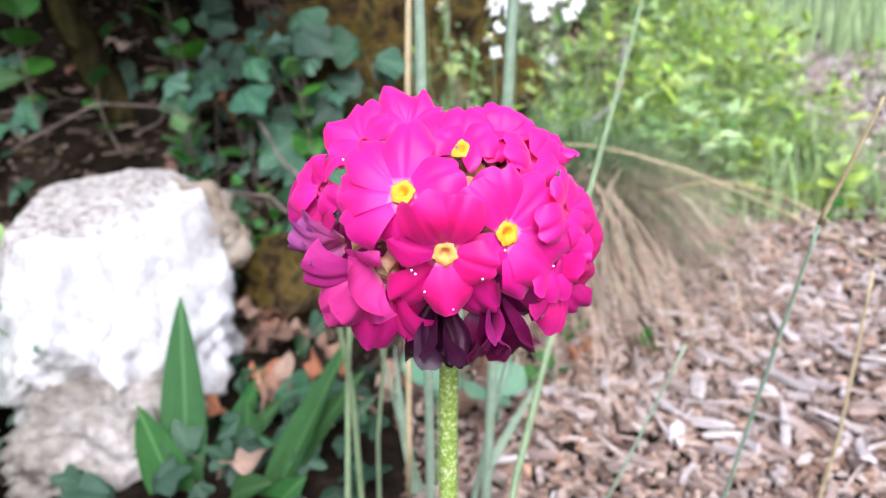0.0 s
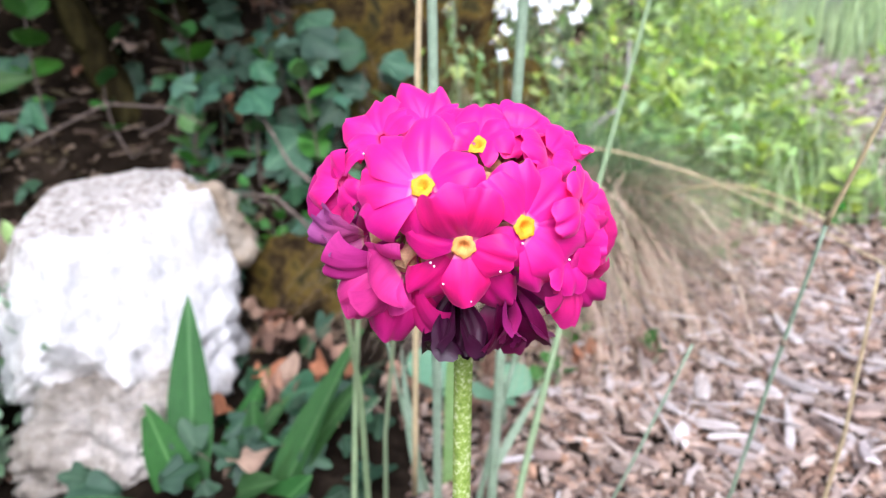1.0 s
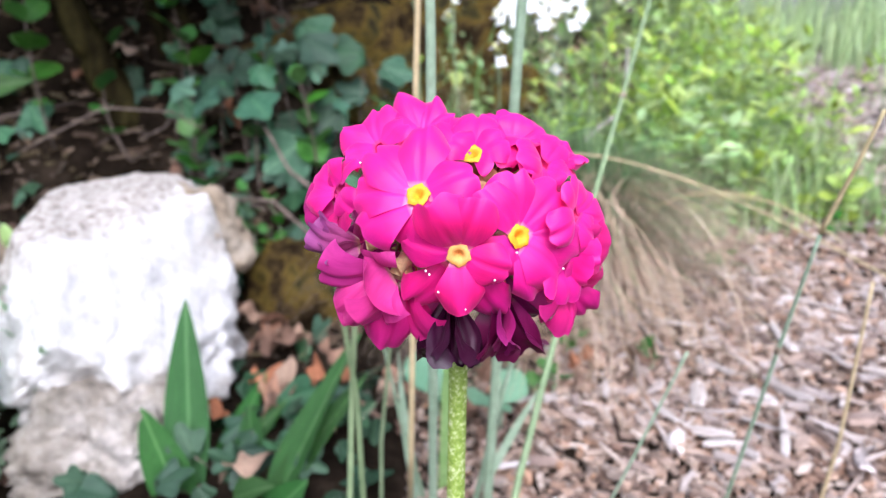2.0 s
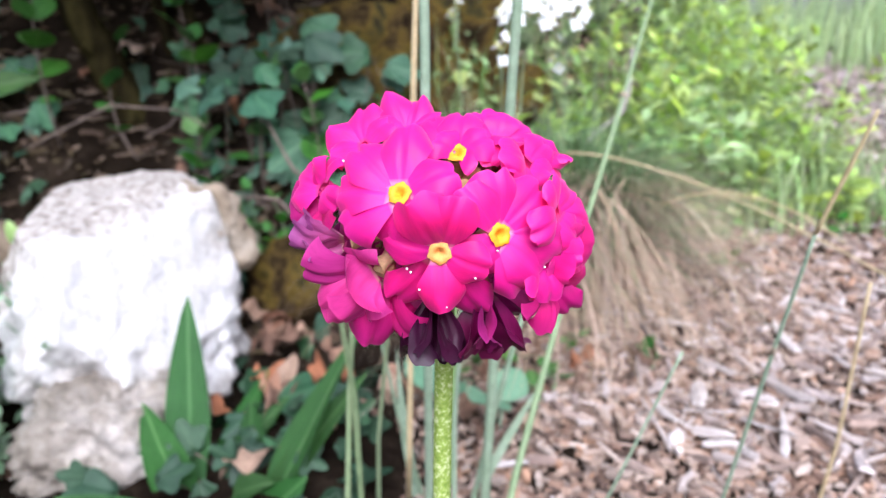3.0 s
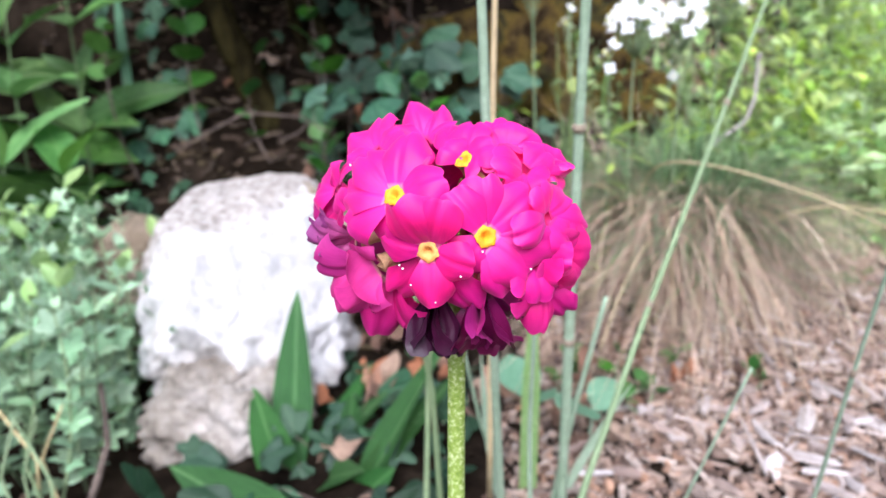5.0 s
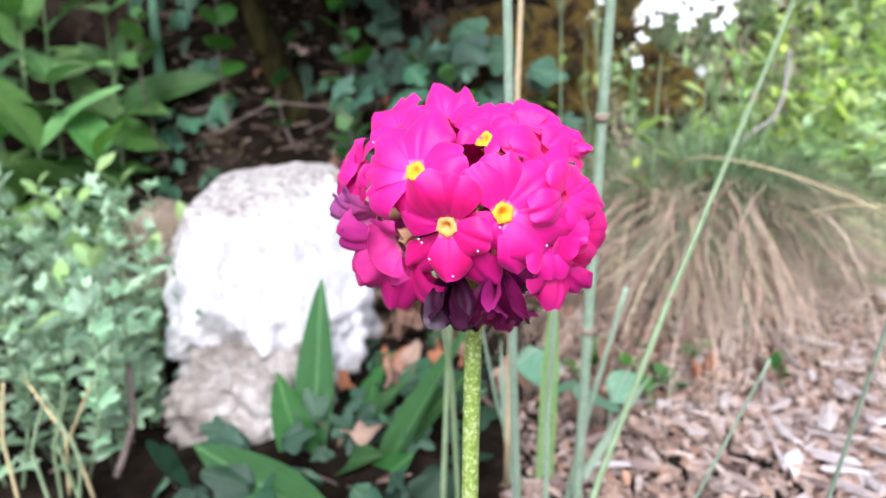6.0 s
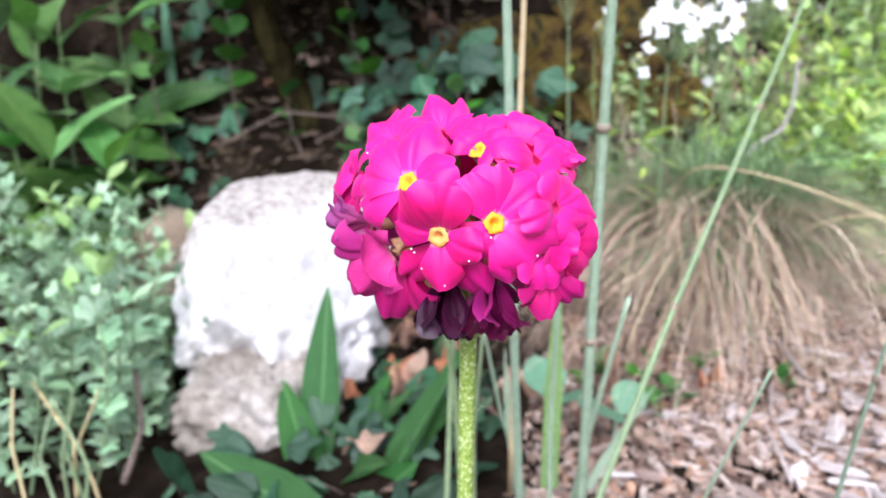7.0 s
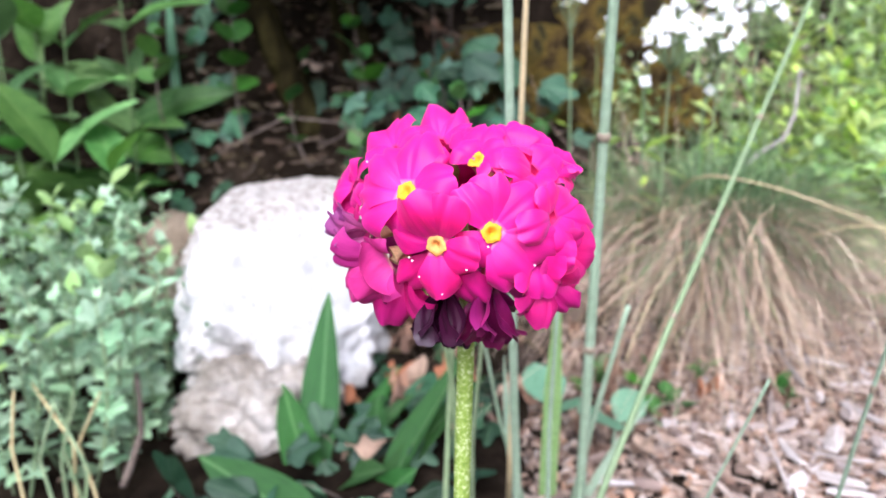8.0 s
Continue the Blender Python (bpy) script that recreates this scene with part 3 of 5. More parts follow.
EYE_FRESH, EYE_AGED = eye_mesh("eye", YELLOW), eye_mesh("eye", ORANGE)
TUBES = make_mesh("corolla_tube", *tube([(0, 0, -0.010), (0, 0, -0.004), (0, 0, -0.0012), (0, 0, 0.0001)], [0.0008, 0.0010, 0.0013, 0.0018], 12, False), THROAT)
SHUT = TUBES.copy()
SHUT.materials[0] = BLUSH
calyx_pts = []
for k in range(5):
    a = 2 * math.pi * k / 5
    v, f = tube([(0.0007 * math.cos(a), 0.0007 * math.sin(a), -0.0118), (0.0015 * math.cos(a), 0.0015 * math.sin(a), -0.0085), (0.0018 * math.cos(a), 0.0018 * math.sin(a), -0.0042)], [0.0007, 0.0010, 0.0002], 6)
    calyx_pts.append((v, f))
CALYXES = make_mesh("calyx", *joined(calyx_pts), CALYX)

primrose = thing("primrose", "drumstick primrose with a magenta flower ball on a mealy stem", "flower", BASE)
off = Matrix.Translation(-BASE)
v, f = tube(bezier(BASE, (0.0, 0.1335, 0.11), UMBEL, 14), [0.0021 - 0.0002 * i / 13 for i in range(14)], 20)
part("stem", make_mesh("stem", v, f, MEALY), primrose, off, "pale green stem dusted with white meal")
SPECK = make_mesh("dew_speck", *tube([(0, 0, -0.0001), (0, 0, 0.0001), (0, 0, 0.0002)], [0.00022, 0.0002, 0.00008], 7), DROP)


def floret(place, face, petals, kinds, eye, specks=()):
    """place: mm from the ball's middle; face: az, el. petals: turn (degrees from the right, seen from in front), length and width in mm, closing."""
    at = HEAD + Vector(place) / 1000
    way = heading(*face)
    m = off @ facing(at, way)
    fl = part("floret", SHUT if kinds is OUTER else TUBES, primrose, m)
    for k, (turn, long, wide, close) in enumerate(petals):
        part("petal", kinds[rnd.randrange(len(kinds))], fl,
             Matrix.Rotation(radians(turn - 90), 4, "Z") @ Matrix.Translation((0, 0, 0.00008 * k)) @ Matrix.Rotation(radians(close), 4, "X")
             @ Matrix.Rotation(radians(rnd.uniform(-7, 7)), 4, "Y") @ Matrix.Diagonal((wide / 10.5, long / 10.5, long / 10.5, 1)))
    if eye:
        part("eye", eye, fl, Matrix.Translation((0, 0, 0.0009)) @ Matrix.Rotation(rnd.uniform(0, 1.2), 4, "Z"), "yellow eye")
    for x, y in specks:
        part("dew_speck", SPECK, fl, Matrix.Translation((x / 1000, y / 1000, 0.0011)), "white dried dew speck")
    part("calyx", CALYXES, fl)
    foot = at - way * 0.0115
    inv = m.inverted() @ off
    v, f = tube([inv @ p for p in bezier(UMBEL, (UMBEL + foot) / 2 + Vector((0, 0, 0.001)), foot, 6)], 0.0008, 6)
    part("pedicel", make_mesh("pedicel", v, f, CALYX), fl)


def ring(close, jitter=8, count=5, start=0.0):
    """An even ring of petals."""
    return [(start + 360 / count * k + rnd.uniform(-9, 9), rnd.uniform(9.6, 11.2), rnd.uniform(8.6, 10), close + rnd.uniform(-jitter, jitter)) for k in range(count)]


# The florets towards the camera's side, from the topmost fresh ones down to the withered ones that hang.
floret((-7.4, -20.0, 12.2), (-16, 36), [(144, 13.3, 9.5, 3), (177, 11.9, 9.3, 3), (98, 13.3, 9.5, 3), (31, 10.1, 9.3, 5), (-149, 11.9, 11.3, -7), (-108, 8.4, 10.3, -17), (-34, 8.2, 10.3, -18)], FRESH, EYE_FRESH, [(-2.3, 8.2), (-11.2, 5.0)])
floret((-0.8, -22.4, 3.4), (-4, 0), [(114, 11.9, 9.5, 27), (73, 11.2, 9.0, 21), (-16, 8.8, 8.1, 8), (-88, 10.9, 8.6, 3), (164, 9.6, 8.6, 6)], RIPE, EYE_AGED, [(-3.3, -6.5), (1.3, -9.4), (0.9, -6.1), (6.0, -4.1), (-5.4, -2.9), (-4.8, -3.5)])
floret((-0.8, -19.5, 1.4), (-3, -16), [(-131, 12.5, 9.0, 2), (-57, 14.0, 9.5, 2), (-93, 11.7, 8.1, -3)], RIPE, None, [(5.3, -6.6)])
floret((8.7, -20.2, 5.8), (26, 14), [(89, 11.3, 9.8, 3), (42, 12.3, 9.8, 2), (-8, 14.0, 9.8, 2), (-44, 11.1, 10.3, 2), (-65, 12.5, 9.3, -7), (122, 10.6, 7.7, 12), (-133, 6.9, 9.8, -13)], FRESH, EYE_FRESH, [(-0.8, -2.6), (8.0, -6.4)])
floret((1.9, -2.5, 15.9), (-8, 46), [(95, 10.0, 9.3, 6), (151, 5.3, 8.2, 41), (32, 6.8, 10.3, 21), (127, 12.5, 8.2, -5), (-12, 4.8, 8.2, 18)], FRESH, EYE_FRESH)
floret((3.3, -9.0, 11.4), (8, 52), [], BELL, None)
floret((4.7, -5.0, 13.2), (24, 44), [], BELL, None)
floret((-7.8, 4.0, 18.4), (-8, 52), [(118, 12.5, 7.6, 5), (84, 10.0, 7.4, 6), (41, 8.3, 7.9, 7), (165, 8.5, 7.6, 7), (-84, 7.7, 7.0, 8)], OUTER, None)
floret((-15.1, -5.0, 17.7), (-34, 46), [(170, 9.3, 7.9, 6), (123, 9.7, 8.3, 6), (66, 6.9, 7.9, 8), (-143, 6.6, 7.9, 9), (-45, 9.1, 7.0, 6)], OUTER, None)
floret((9.4, 2.0, 17.6), (18, 46), [(112, 7.8, 8.3, 7), (75, 6.6, 7.9, 18), (27, 8.2, 8.3, 4), (-49, 6.7, 7.9, 17), (-134, 8.5, 7.0, 21)], OUTER, None)
floret((14.5, -7.0, 15.3), (44, 34), [(37, 6.8, 7.9, 13), (165, 9.2, 7.0, 22), (-51, 4.5, 7.6, 27), (-166, 8.2, 7.0, 7), (-131, 6.9, 7.0, 0), (2, 11.8, 4.4, -5)], OUTER, None)
floret((18.3, 1.0, 15.3), (62, 36), [(-102, 5.6, 4.0, 64), (50, 3.8, 7.9, 26), (-125, 6.2, 7.0, 14), (11, 6.2, 7.9, -11)], OUTER, None)
floret((19.2, -14.0, 8.2), (58, 14), [(21, 7.7, 7.9, 4), (-20, 12.4, 8.4, 2), (110, 6.8, 7.6, 8), (-59, 8.1, 7.9, 7), (-170, 9.5, 7.0, 6)], OUTER, None)
floret((21.0, -10.0, 0.6), (64, -8), [(10, 6.7, 11.3, 46), (69, 5.9, 9.8, 32), (-66, 6.9, 9.8, 44), (-144, 8.2, 8.2, 6)], FADING, None)
floret((19.5, -14.0, 0.9), (50, -5), [(0, 4.9, 6.2, 62)], OUTER, None)
floret((16.8, -15.0, -0.2), (42, -32), [(1, 6.3, 8.4, 56), (-93, 7.5, 8.4, 63), (-147, 7.7, 7.0, 35)], OUTER, None)
floret((18.3, -13.0, -4.0), (40, -48), [(11, 6.6, 9.8, 34), (-96, 10.5, 7.0, 59), (-140, 8.9, 7.7, 44), (-38, 9.3, 8.2, 47)], FADING, None)
floret((-21.9, -10.0, 11.2), (-58, 24), [(140, 5.6, 7.9, 23), (-175, 7.8, 7.9, 18), (98, 6.2, 7.0, 0), (-34, 5.4, 7.0, -9), (-147, 8.3, 7.9, 12)], OUTER, None)
floret((-21.6, -9.0, 8.1), (-58, 0), [(-154, 8.9, 11.3, 34), (-131, 8.8, 9.3, 29), (-61, 5.7, 9.3, 14), (164, 5.2, 9.3, 21)], FADING, None)
floret((-17.2, -11.0, 1.4), (-78, -10), [(129, 10.6, 8.8, 80), (133, 9.7, 8.8, 64), (-47, 8.3, 8.8, 81), (45, 8.2, 8.8, 71)], MAUVE, None)
floret((-11.7, -16.5, -1.2), (-56, -26), [(86, 6.6, 9.9, 34), (151, 13.5, 10.5, 56), (-146, 13.5, 11.0, 61), (6, 7.8, 12.1, 75)], AGED, None)
floret((-11.6, -15.0, -3.3), (-34, -52), [(-159, 13.5, 8.8, 61), (-180, 10.6, 9.9, 82), (-55, 8.3, 7.7, 83)], AGED, None)
floret((-10.3, -14.0, -3.3), (-10, -64), [(-118, 14.7, 9.3, 72), (-47, 12.8, 8.9, 67), (-126, 15.0, 8.2, 54), (-80, 11.0, 8.2, 46)], FADING, None)
floret((-2.0, -13.0, -6.9), (-4, -74), [(175, 11.6, 12.0, 67), (120, 12.5, 12.0, 81), (21, 12.7, 12.0, 78), (-17, 12.4, 11.2, 65), (-93, 13.8, 12.0, 66)], PLUM, None)
floret((6.8, -13.0, -6.3), (14, -62), [(-132, 12.9, 11.5, 67), (-59, 12.0, 13.5, 67), (-9, 12.2, 12.8, 55), (-30, 8.3, 12.2, 37)], BELL, None)
floret((7.0, -14.0, -6.8), (14, -58), [(16, 9.9, 13.0, 81), (176, 9.4, 9.1, 72)], MELLOW, None)
# The far side of the ball.
for az, el, close in ((95, 28, 12), (125, 50, 12), (150, 14, 14), (178, 44, 12), (205, 10, 14), (232, 40, 12), (262, 24, 12), (110, -4, 20), (172, -14, 36), (238, -10, 30), (130, -34, 44), (210, -36, 44)):
    at = heading(az, el) * 18.5
    floret((at.x, at.y, at.z), (az, el), ring(close), FRESH if el > -5 else AGED, EYE_FRESH)

# ---- bark mulch ----
def chip_piece(length, width, thick, r):
    """A splinter of bark: a bent, skewed slab with broken ends."""
    ring = [(-0.5, -1), (-0.1, -1.12), (0.5, -0.8), (0.62, 0), (0.5, 0.9), (0.05, 1.1), (-0.5, 0.85), (-0.6, 0.1)]
    bow = r.uniform(-0.12, 0.18)
    top, low = [], []
    for a, b in ring:
        x, y = b * width / 2 * r.uniform(0.35, 1.15), a * length * r.uniform(0.75, 1.15)
        z = bow * length * (a * a) * 1.2 + r.uniform(-0.15, 0.15) * thick
        top.append(Vector((x * 0.86, y * 0.95, z + thick)))
        low.append(Vector((x, y, z)))
    n = len(ring)
    faces = [tuple(range(n)), tuple(reversed(range(n, 2 * n)))] + [(i, n + i, n + (i + 1) % n, (i + 1) % n) for i in range(n)]
    return top + low, [tuple(reversed(q)) for q in faces]


mulch = thing("bark_mulch", "coarse bark chips and splinters strewn over the soil", "mulch", (0.2, 0.45, 0), kind="stuff")
mo = Matrix.Translation((-0.2, -0.45, 0))
shapes = []
for i in range(36):
    r = random.Random(100 + i)
    if i % 3 == 0:  # long splinter
        size = (r.uniform(0.015, 0.036), r.uniform(0.0014, 0.0038), r.uniform(0.0006, 0.0014))
    elif i % 3 == 1:  # flat piece of bark
        size = (r.uniform(0.009, 0.019), r.uniform(0.004, 0.009), r.uniform(0.001, 0.003))
    else:  # crumb
        size = (r.uniform(0.005, 0.011), r.uniform(0.003, 0.007), r.uniform(0.0015, 0.003))
    v, f = chip_piece(*size, r)
    shapes.append(((v, f), make_mesh("chip", v, f, CHIP, False)))


def strewn(x, y, r, lift=0.0):
    return Matrix.Translation((x, y, lie(x, y) + lift)) @ Euler((r.gauss(0, 0.24), r.gauss(0, 0.24), r.uniform(0, 6.3))).to_matrix().to_4x4()


r = random.Random(5)
for i in range(300):
    x, y = 0.34 * r.random() ** 0.7, 0.28 + 0.36 * r.random()
    part("chip", r.choice(shapes)[1], mulch, mo @ strewn(x, y, r, r.uniform(0.001, 0.008)))
for i in range(26):  # broad pale flakes, most of them away from the primrose
    x, y = 0.12 + 0.16 * r.random(), 0.32 + 0.26 * r.random()
    v, f = chip_piece(r.uniform(0.02, 0.038), r.uniform(0.006, 0.011), r.uniform(0.0008, 0.0016), r)
    part("flake", make_mesh("flake", v, f, FLAKE, False), mulch, mo @ Matrix.Translation((x, y, lie(x, y) + 0.006)) @ Euler((r.gauss(0, 0.14), r.gauss(0, 0.14), r.gauss(0.5, 0.6))).to_matrix().to_4x4(), "broad pale bark flake")
rest, browns = [], []
for i in range(12000):
    x, y = r.uniform(-0.5, 0.95), 0.12 + 1.5 * r.random() ** 1.2
    if (x < 0.10 - 0.25 * (y - 0.4) and r.random() < 0.72) or (x < 0.0 and r.random() < 0.93) or (x < 0.08 and y > 0.52) or (x > 0.55 and r.random() < (x - 0.55) / 0.4) or (y > 1.1 and r.random() < (y - 1.1) / 0.5):
        continue
    m = mo @ strewn(x, y, r, r.uniform(-0.002, 0.006))
    (v, f), _ = r.choice(shapes)
    (browns if x < 0.05 + 0.1 * r.random() else rest).append(([m @ p for p in v], f))
for i in range(5200):
    y = 0.75 + 2.0 * r.random() ** 1.3
    x = y * r.uniform(0.36, 0.86)
    m = mo @ strewn(x, y, r, r.uniform(-0.001, 0.008)) @ Matrix.Scale(r.uniform(1.0, 1.7), 4)
    (v, f), _ = r.choice(shapes)
    rest.append(([m @ p for p in v], f))
for i in range(2600):
    x, y = r.uniform(-0.5, 1.3), r.uniform(-0.9, 0.14)
    m = mo @ strewn(x, y, r, r.uniform(-0.001, 0.006))
    (v, f), _ = r.choice(shapes)
    rest.append(([m @ p for p in v], f))
crumbs = [s[0] for k, s in enumerate(shapes) if k % 3 == 2]
fine = []
for i in range(36000):
    x, y = r.gauss(0.16, 0.17), 0.2 + 0.75 * r.random()
    if x < -0.02 or (x < 0.06 and y > 0.53):
        continue
    m = mo @ strewn(x, y, r, r.uniform(-0.003, 0.003)) @ Matrix.Scale(r.uniform(0.4, 1.1), 4)
    v, f = r.choice(crumbs)
    fine.append(([m @ p for p in v], f))
part("loose_chips", make_mesh("loose_chips", *joined(rest), CHIPS, False), mulch)
part("loose_crumbs", make_mesh("loose_crumbs", *joined(fine + browns), CRUMBS, False), mulch, None, "fine reddish-brown bark crumbs")


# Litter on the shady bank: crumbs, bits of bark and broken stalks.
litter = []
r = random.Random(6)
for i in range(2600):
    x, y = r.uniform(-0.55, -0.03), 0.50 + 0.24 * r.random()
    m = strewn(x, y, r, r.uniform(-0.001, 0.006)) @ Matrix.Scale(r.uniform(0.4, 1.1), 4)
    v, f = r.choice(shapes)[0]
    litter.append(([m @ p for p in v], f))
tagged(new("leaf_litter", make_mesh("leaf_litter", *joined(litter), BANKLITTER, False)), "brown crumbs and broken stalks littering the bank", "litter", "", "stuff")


# ---- the dry grass tussock ----
def blade(base, tip, bow, width, n=6):
    """A thin keeled blade of grass from base to tip."""
    pts = bezier(base, bow, tip, n)
    side = (pts[-1] - pts[0]).cross(Vector((0, 0, 1)))
    side = side.normalized() if side.length > 1e-5 else Vector((1, 0, 0))
    verts, faces = [], []
    for i, p in enumerate(pts):
        w = width / 2 * (1 - (i / (n - 1)) ** 2 * 0.9)
        verts += [p - side * w, p + Vector((0, 0, -0.4 * w)), p + side * w]
    for i in range(n - 1):
        a = 3 * i
        faces += [(a, a + 1, a + 4, a + 3), (a + 1, a + 2, a + 5, a + 4)]
    return verts, faces


TUFT = Vector((0.094, 0.560, lie(0.094, 0.560)))
tussock = thing("grass_tussock", "fine-bladed grass tussock, green within and straw-dry outside", "grass", TUFT)
r = random.Random(11)
green, dry = [], []
for i in range(2300):
    a = r.uniform(0, 6.283)
    out = r.uniform(0.015, 0.14)
    b = Vector((r.gauss(0, 0.022), r.gauss(0, 0.022), r.uniform(0.02, 0.075)))
    way = Vector((math.cos(a), math.sin(a), 0))
    up = r.uniform(0.02, 0.085) - 0.3 * out
    green.append(blade(b, b + way * out + Vector((r.gauss(0, 0.008), r.gauss(0, 0.008), up)), b + way * out * 0.35 + Vector((0, 0, abs(up) * 0.8 + 0.02)), r.uniform(0.0007, 0.0014), 7))
for i in range(4200):
    a = r.uniform(0, 6.283)
    out = r.uniform(0.05, 0.20) if r.random() < 0.6 else r.uniform(0.03, 0.11)
    way = Vector((math.cos(a), math.sin(a), 0))
    b = Vector((r.gauss(0, 0.026), r.gauss(0, 0.026), r.uniform(0.015, 0.085)))
    t = b + way * out + Vector((r.gauss(0, 0.014), r.gauss(0, 0.014), 0))
    z = lie(TUFT.x + t.x, TUFT.y + t.y) - TUFT.z + 0.002 + 0.06 * r.random() ** 2
    dry.append(blade(b, Vector((t.x, t.y, z)), b + way * out * r.uniform(0.4, 0.8) + Vector((r.gauss(0, 0.014), r.gauss(0, 0.014), r.uniform(0.0, 0.06))), r.uniform(0.0004, 0.0009), 9))
for piece in green[:80]:
    part("green_blade", make_mesh("green_blade", *piece, GREYGRASS), tussock)
for piece in dry[:220]:
    part("dry_blade", make_mesh("dry_blade", *piece, DRYGRASS), tussock, None, "straw-coloured drooping blade")
part("green_grass", make_mesh("green_grass", *joined(green[80:]), GREYGRASS), tussock)
part("dry_grass", make_mesh("dry_grass", *joined(dry[220:]), DRYGRASS), tussock, None, "straw-coloured drooping grass")
for pts in (((0.02, 0.0, 0.02), (0.06, -0.085, 0.135), (0.15, -0.115, 0.07)), ((0.0, 0.0, 0.02), (-0.05, -0.03, 0.09), (-0.068, -0.07, 0.16 - TUFT.z)), ((0.0, 0.0, 0.02), (-0.03, -0.08, 0.11), (-0.06, -0.16, 0.02))):
    part("dry_stem", make_mesh("dry_stem", *tube(bezier(*pts, 14), [0.0008 - 0.00003 * i for i in range(14)], 6), STEMDRY), tussock, None, "arching dry flower stem")

reach = bezier((-0.02, -0.02, 0.0), Vector((0.04, 0.53, 0.17)) - TUFT, Vector((0.075, 0.47, 0.180)) - TUFT, 8) + bezier(Vector((0.075, 0.47, 0.180)) - TUFT, Vector((0.14, 0.44, 0.186)) - TUFT, Vector((0.32, 0.42, 0.085)) - TUFT, 12)[1:]
part("dry_stem", make_mesh("dry_stem", *tube(reach, [0.0009 - 0.00002 * i for i in range(len(reach))], 6), STEMDRY), tussock, None, "long arching dry flower stem")

# ---- tall grass stalks near the primrose ----
def stalk(points, radius, mat, label, nodes=(), top=None):
    pts = [Vector(p) for p in points]
    base = pts[0]
    ob = thing("grass_stalk", label, "grass stalk", base, "stalks round the primrose")
    line = []
    for a, b in zip(pts, pts[1:]):
        line += [a.lerp(b, s / 6) for s in range(6)]
    line.append(pts[-1])
    n = len(line)
    v, f = tube([p - base for p in line], [radius * (1 - 0.35 * i / (n - 1)) for i in range(n)], 10)
    part("stem", make_mesh("stem", v, f, mat), ob)
    for q, way in nodes:
        q, way = Vector(q), Vector(way).normalized()
        v, f = tube([q - base + way * s for s in (-0.0016, -0.0008, 0, 0.0008, 0.0016)], [radius * k for k in (0.95, 1.08, 1.16, 1.08, 0.9)], 10)
        part("node", make_mesh("node", v, f, NODE), ob)
    return ob


stalk([(0.0188, 0.305, 0.02), (0.020, 0.279, 0.137), (0.021, 0.260, 0.227), (0.0235, 0.230, 0.37)], 0.0024, STEMBLUE, "upright bluish-green jointed grass stalk",
      [((0.020, 0.279, 0.137), (0.001, -0.02, 0.09)), ((0.021, 0.260, 0.227), (0.001, -0.02, 0.09))])
stalk([(0.010, 0.215, 0.015), (0.0295, 0.268, 0.077), (0.054, 0.323, 0.139), (0.090, 0.398, 0.223), (0.135, 0.49, 0.33)], 0.0017, STEMGREEN, "slanting green jointed grass stalk",
      [((0.054, 0.323, 0.139), (0.036, 0.075, 0.084)), ((0.090, 0.398, 0.223), (0.036, 0.075, 0.084))])
stalk([(0.114, 0.285, 0.02), (0.1133, 0.26, 0.0752), (0.1135, 0.236, 0.152), (0.1144, 0.222, 0.198)], 0.0009, STEMBLUE, "thin slanting grass stalk", [((0.1135, 0.236, 0.152), (0.001, -0.014, 0.046))])
stalk([(0.1144, 0.222, 0.198), (0.1155, 0.210, 0.222), (0.1165, 0.203, 0.238)], 0.0008, STEMDRY, "dry straw tip of a thin grass stalk")
stalk([(-0.006, 0.285, 0.02), (-0.006, 0.250, 0.123), (-0.007, 0.219, 0.257), (-0.009, 0.20, 0.36)], 0.0019, STEMBLUE, "upright bluish-green grass stalk")
stalk([(-0.018, 0.32, 0.03), (-0.014, 0.289, 0.241), (-0.010, 0.27, 0.36)], 0.0014, STEMDRY, "straw-yellow dry grass stalk")
stalk([(-0.038, 0.30, 0.015), (-0.039, 0.284, 0.105), (-0.043, 0.262, 0.17)], 0.0015, STEMGREEN, "short upright green grass stalk")
stalk([(-0.046, 0.295, 0.015), (-0.041, 0.285, 0.11), (-0.035, 0.270, 0.18)], 0.0014, STEMGREEN, "short upright green grass stalk")
stalk([(-0.030, 0.29, 0.015), (-0.028, 0.275, 0.09), (-0.022, 0.265, 0.15)], 0.0011, STEMGREEN, "thin green upright grass stalk")
stalk([(-0.010, 0.33, 0.02), (-0.022, 0.31, 0.08), (-0.030, 0.30, 0.13)], 0.0010, STEMBLUE, "thin bluish leaning grass stalk")
stalk([(0.012, 0.315, 0.02), (0.022, 0.30, 0.09), (0.034, 0.285, 0.155)], 0.0016, STEMBLUE, "bluish-green grass stalk behind the primrose")
stalk([(0.005, 0.30, 0.02), (0.004, 0.29, 0.09), (0.007, 0.27, 0.17)], 0.0013, STEMBLUE, "bluish-green grass stalk behind the primrose")
stalk([(0.055, 0.285, 0.01), (0.0673, 0.2514, 0.0875), (0.0822, 0.2356, 0.151)], 0.0007, STEMBLUE, "thin slanting grass stalk")
stalk([(0.172, 0.30, 0.02), (0.1666, 0.28, 0.089), (0.1563, 0.26, 0.169)], 0.0009, STEMDRY, "thin slanting straw-brown grass stalk")


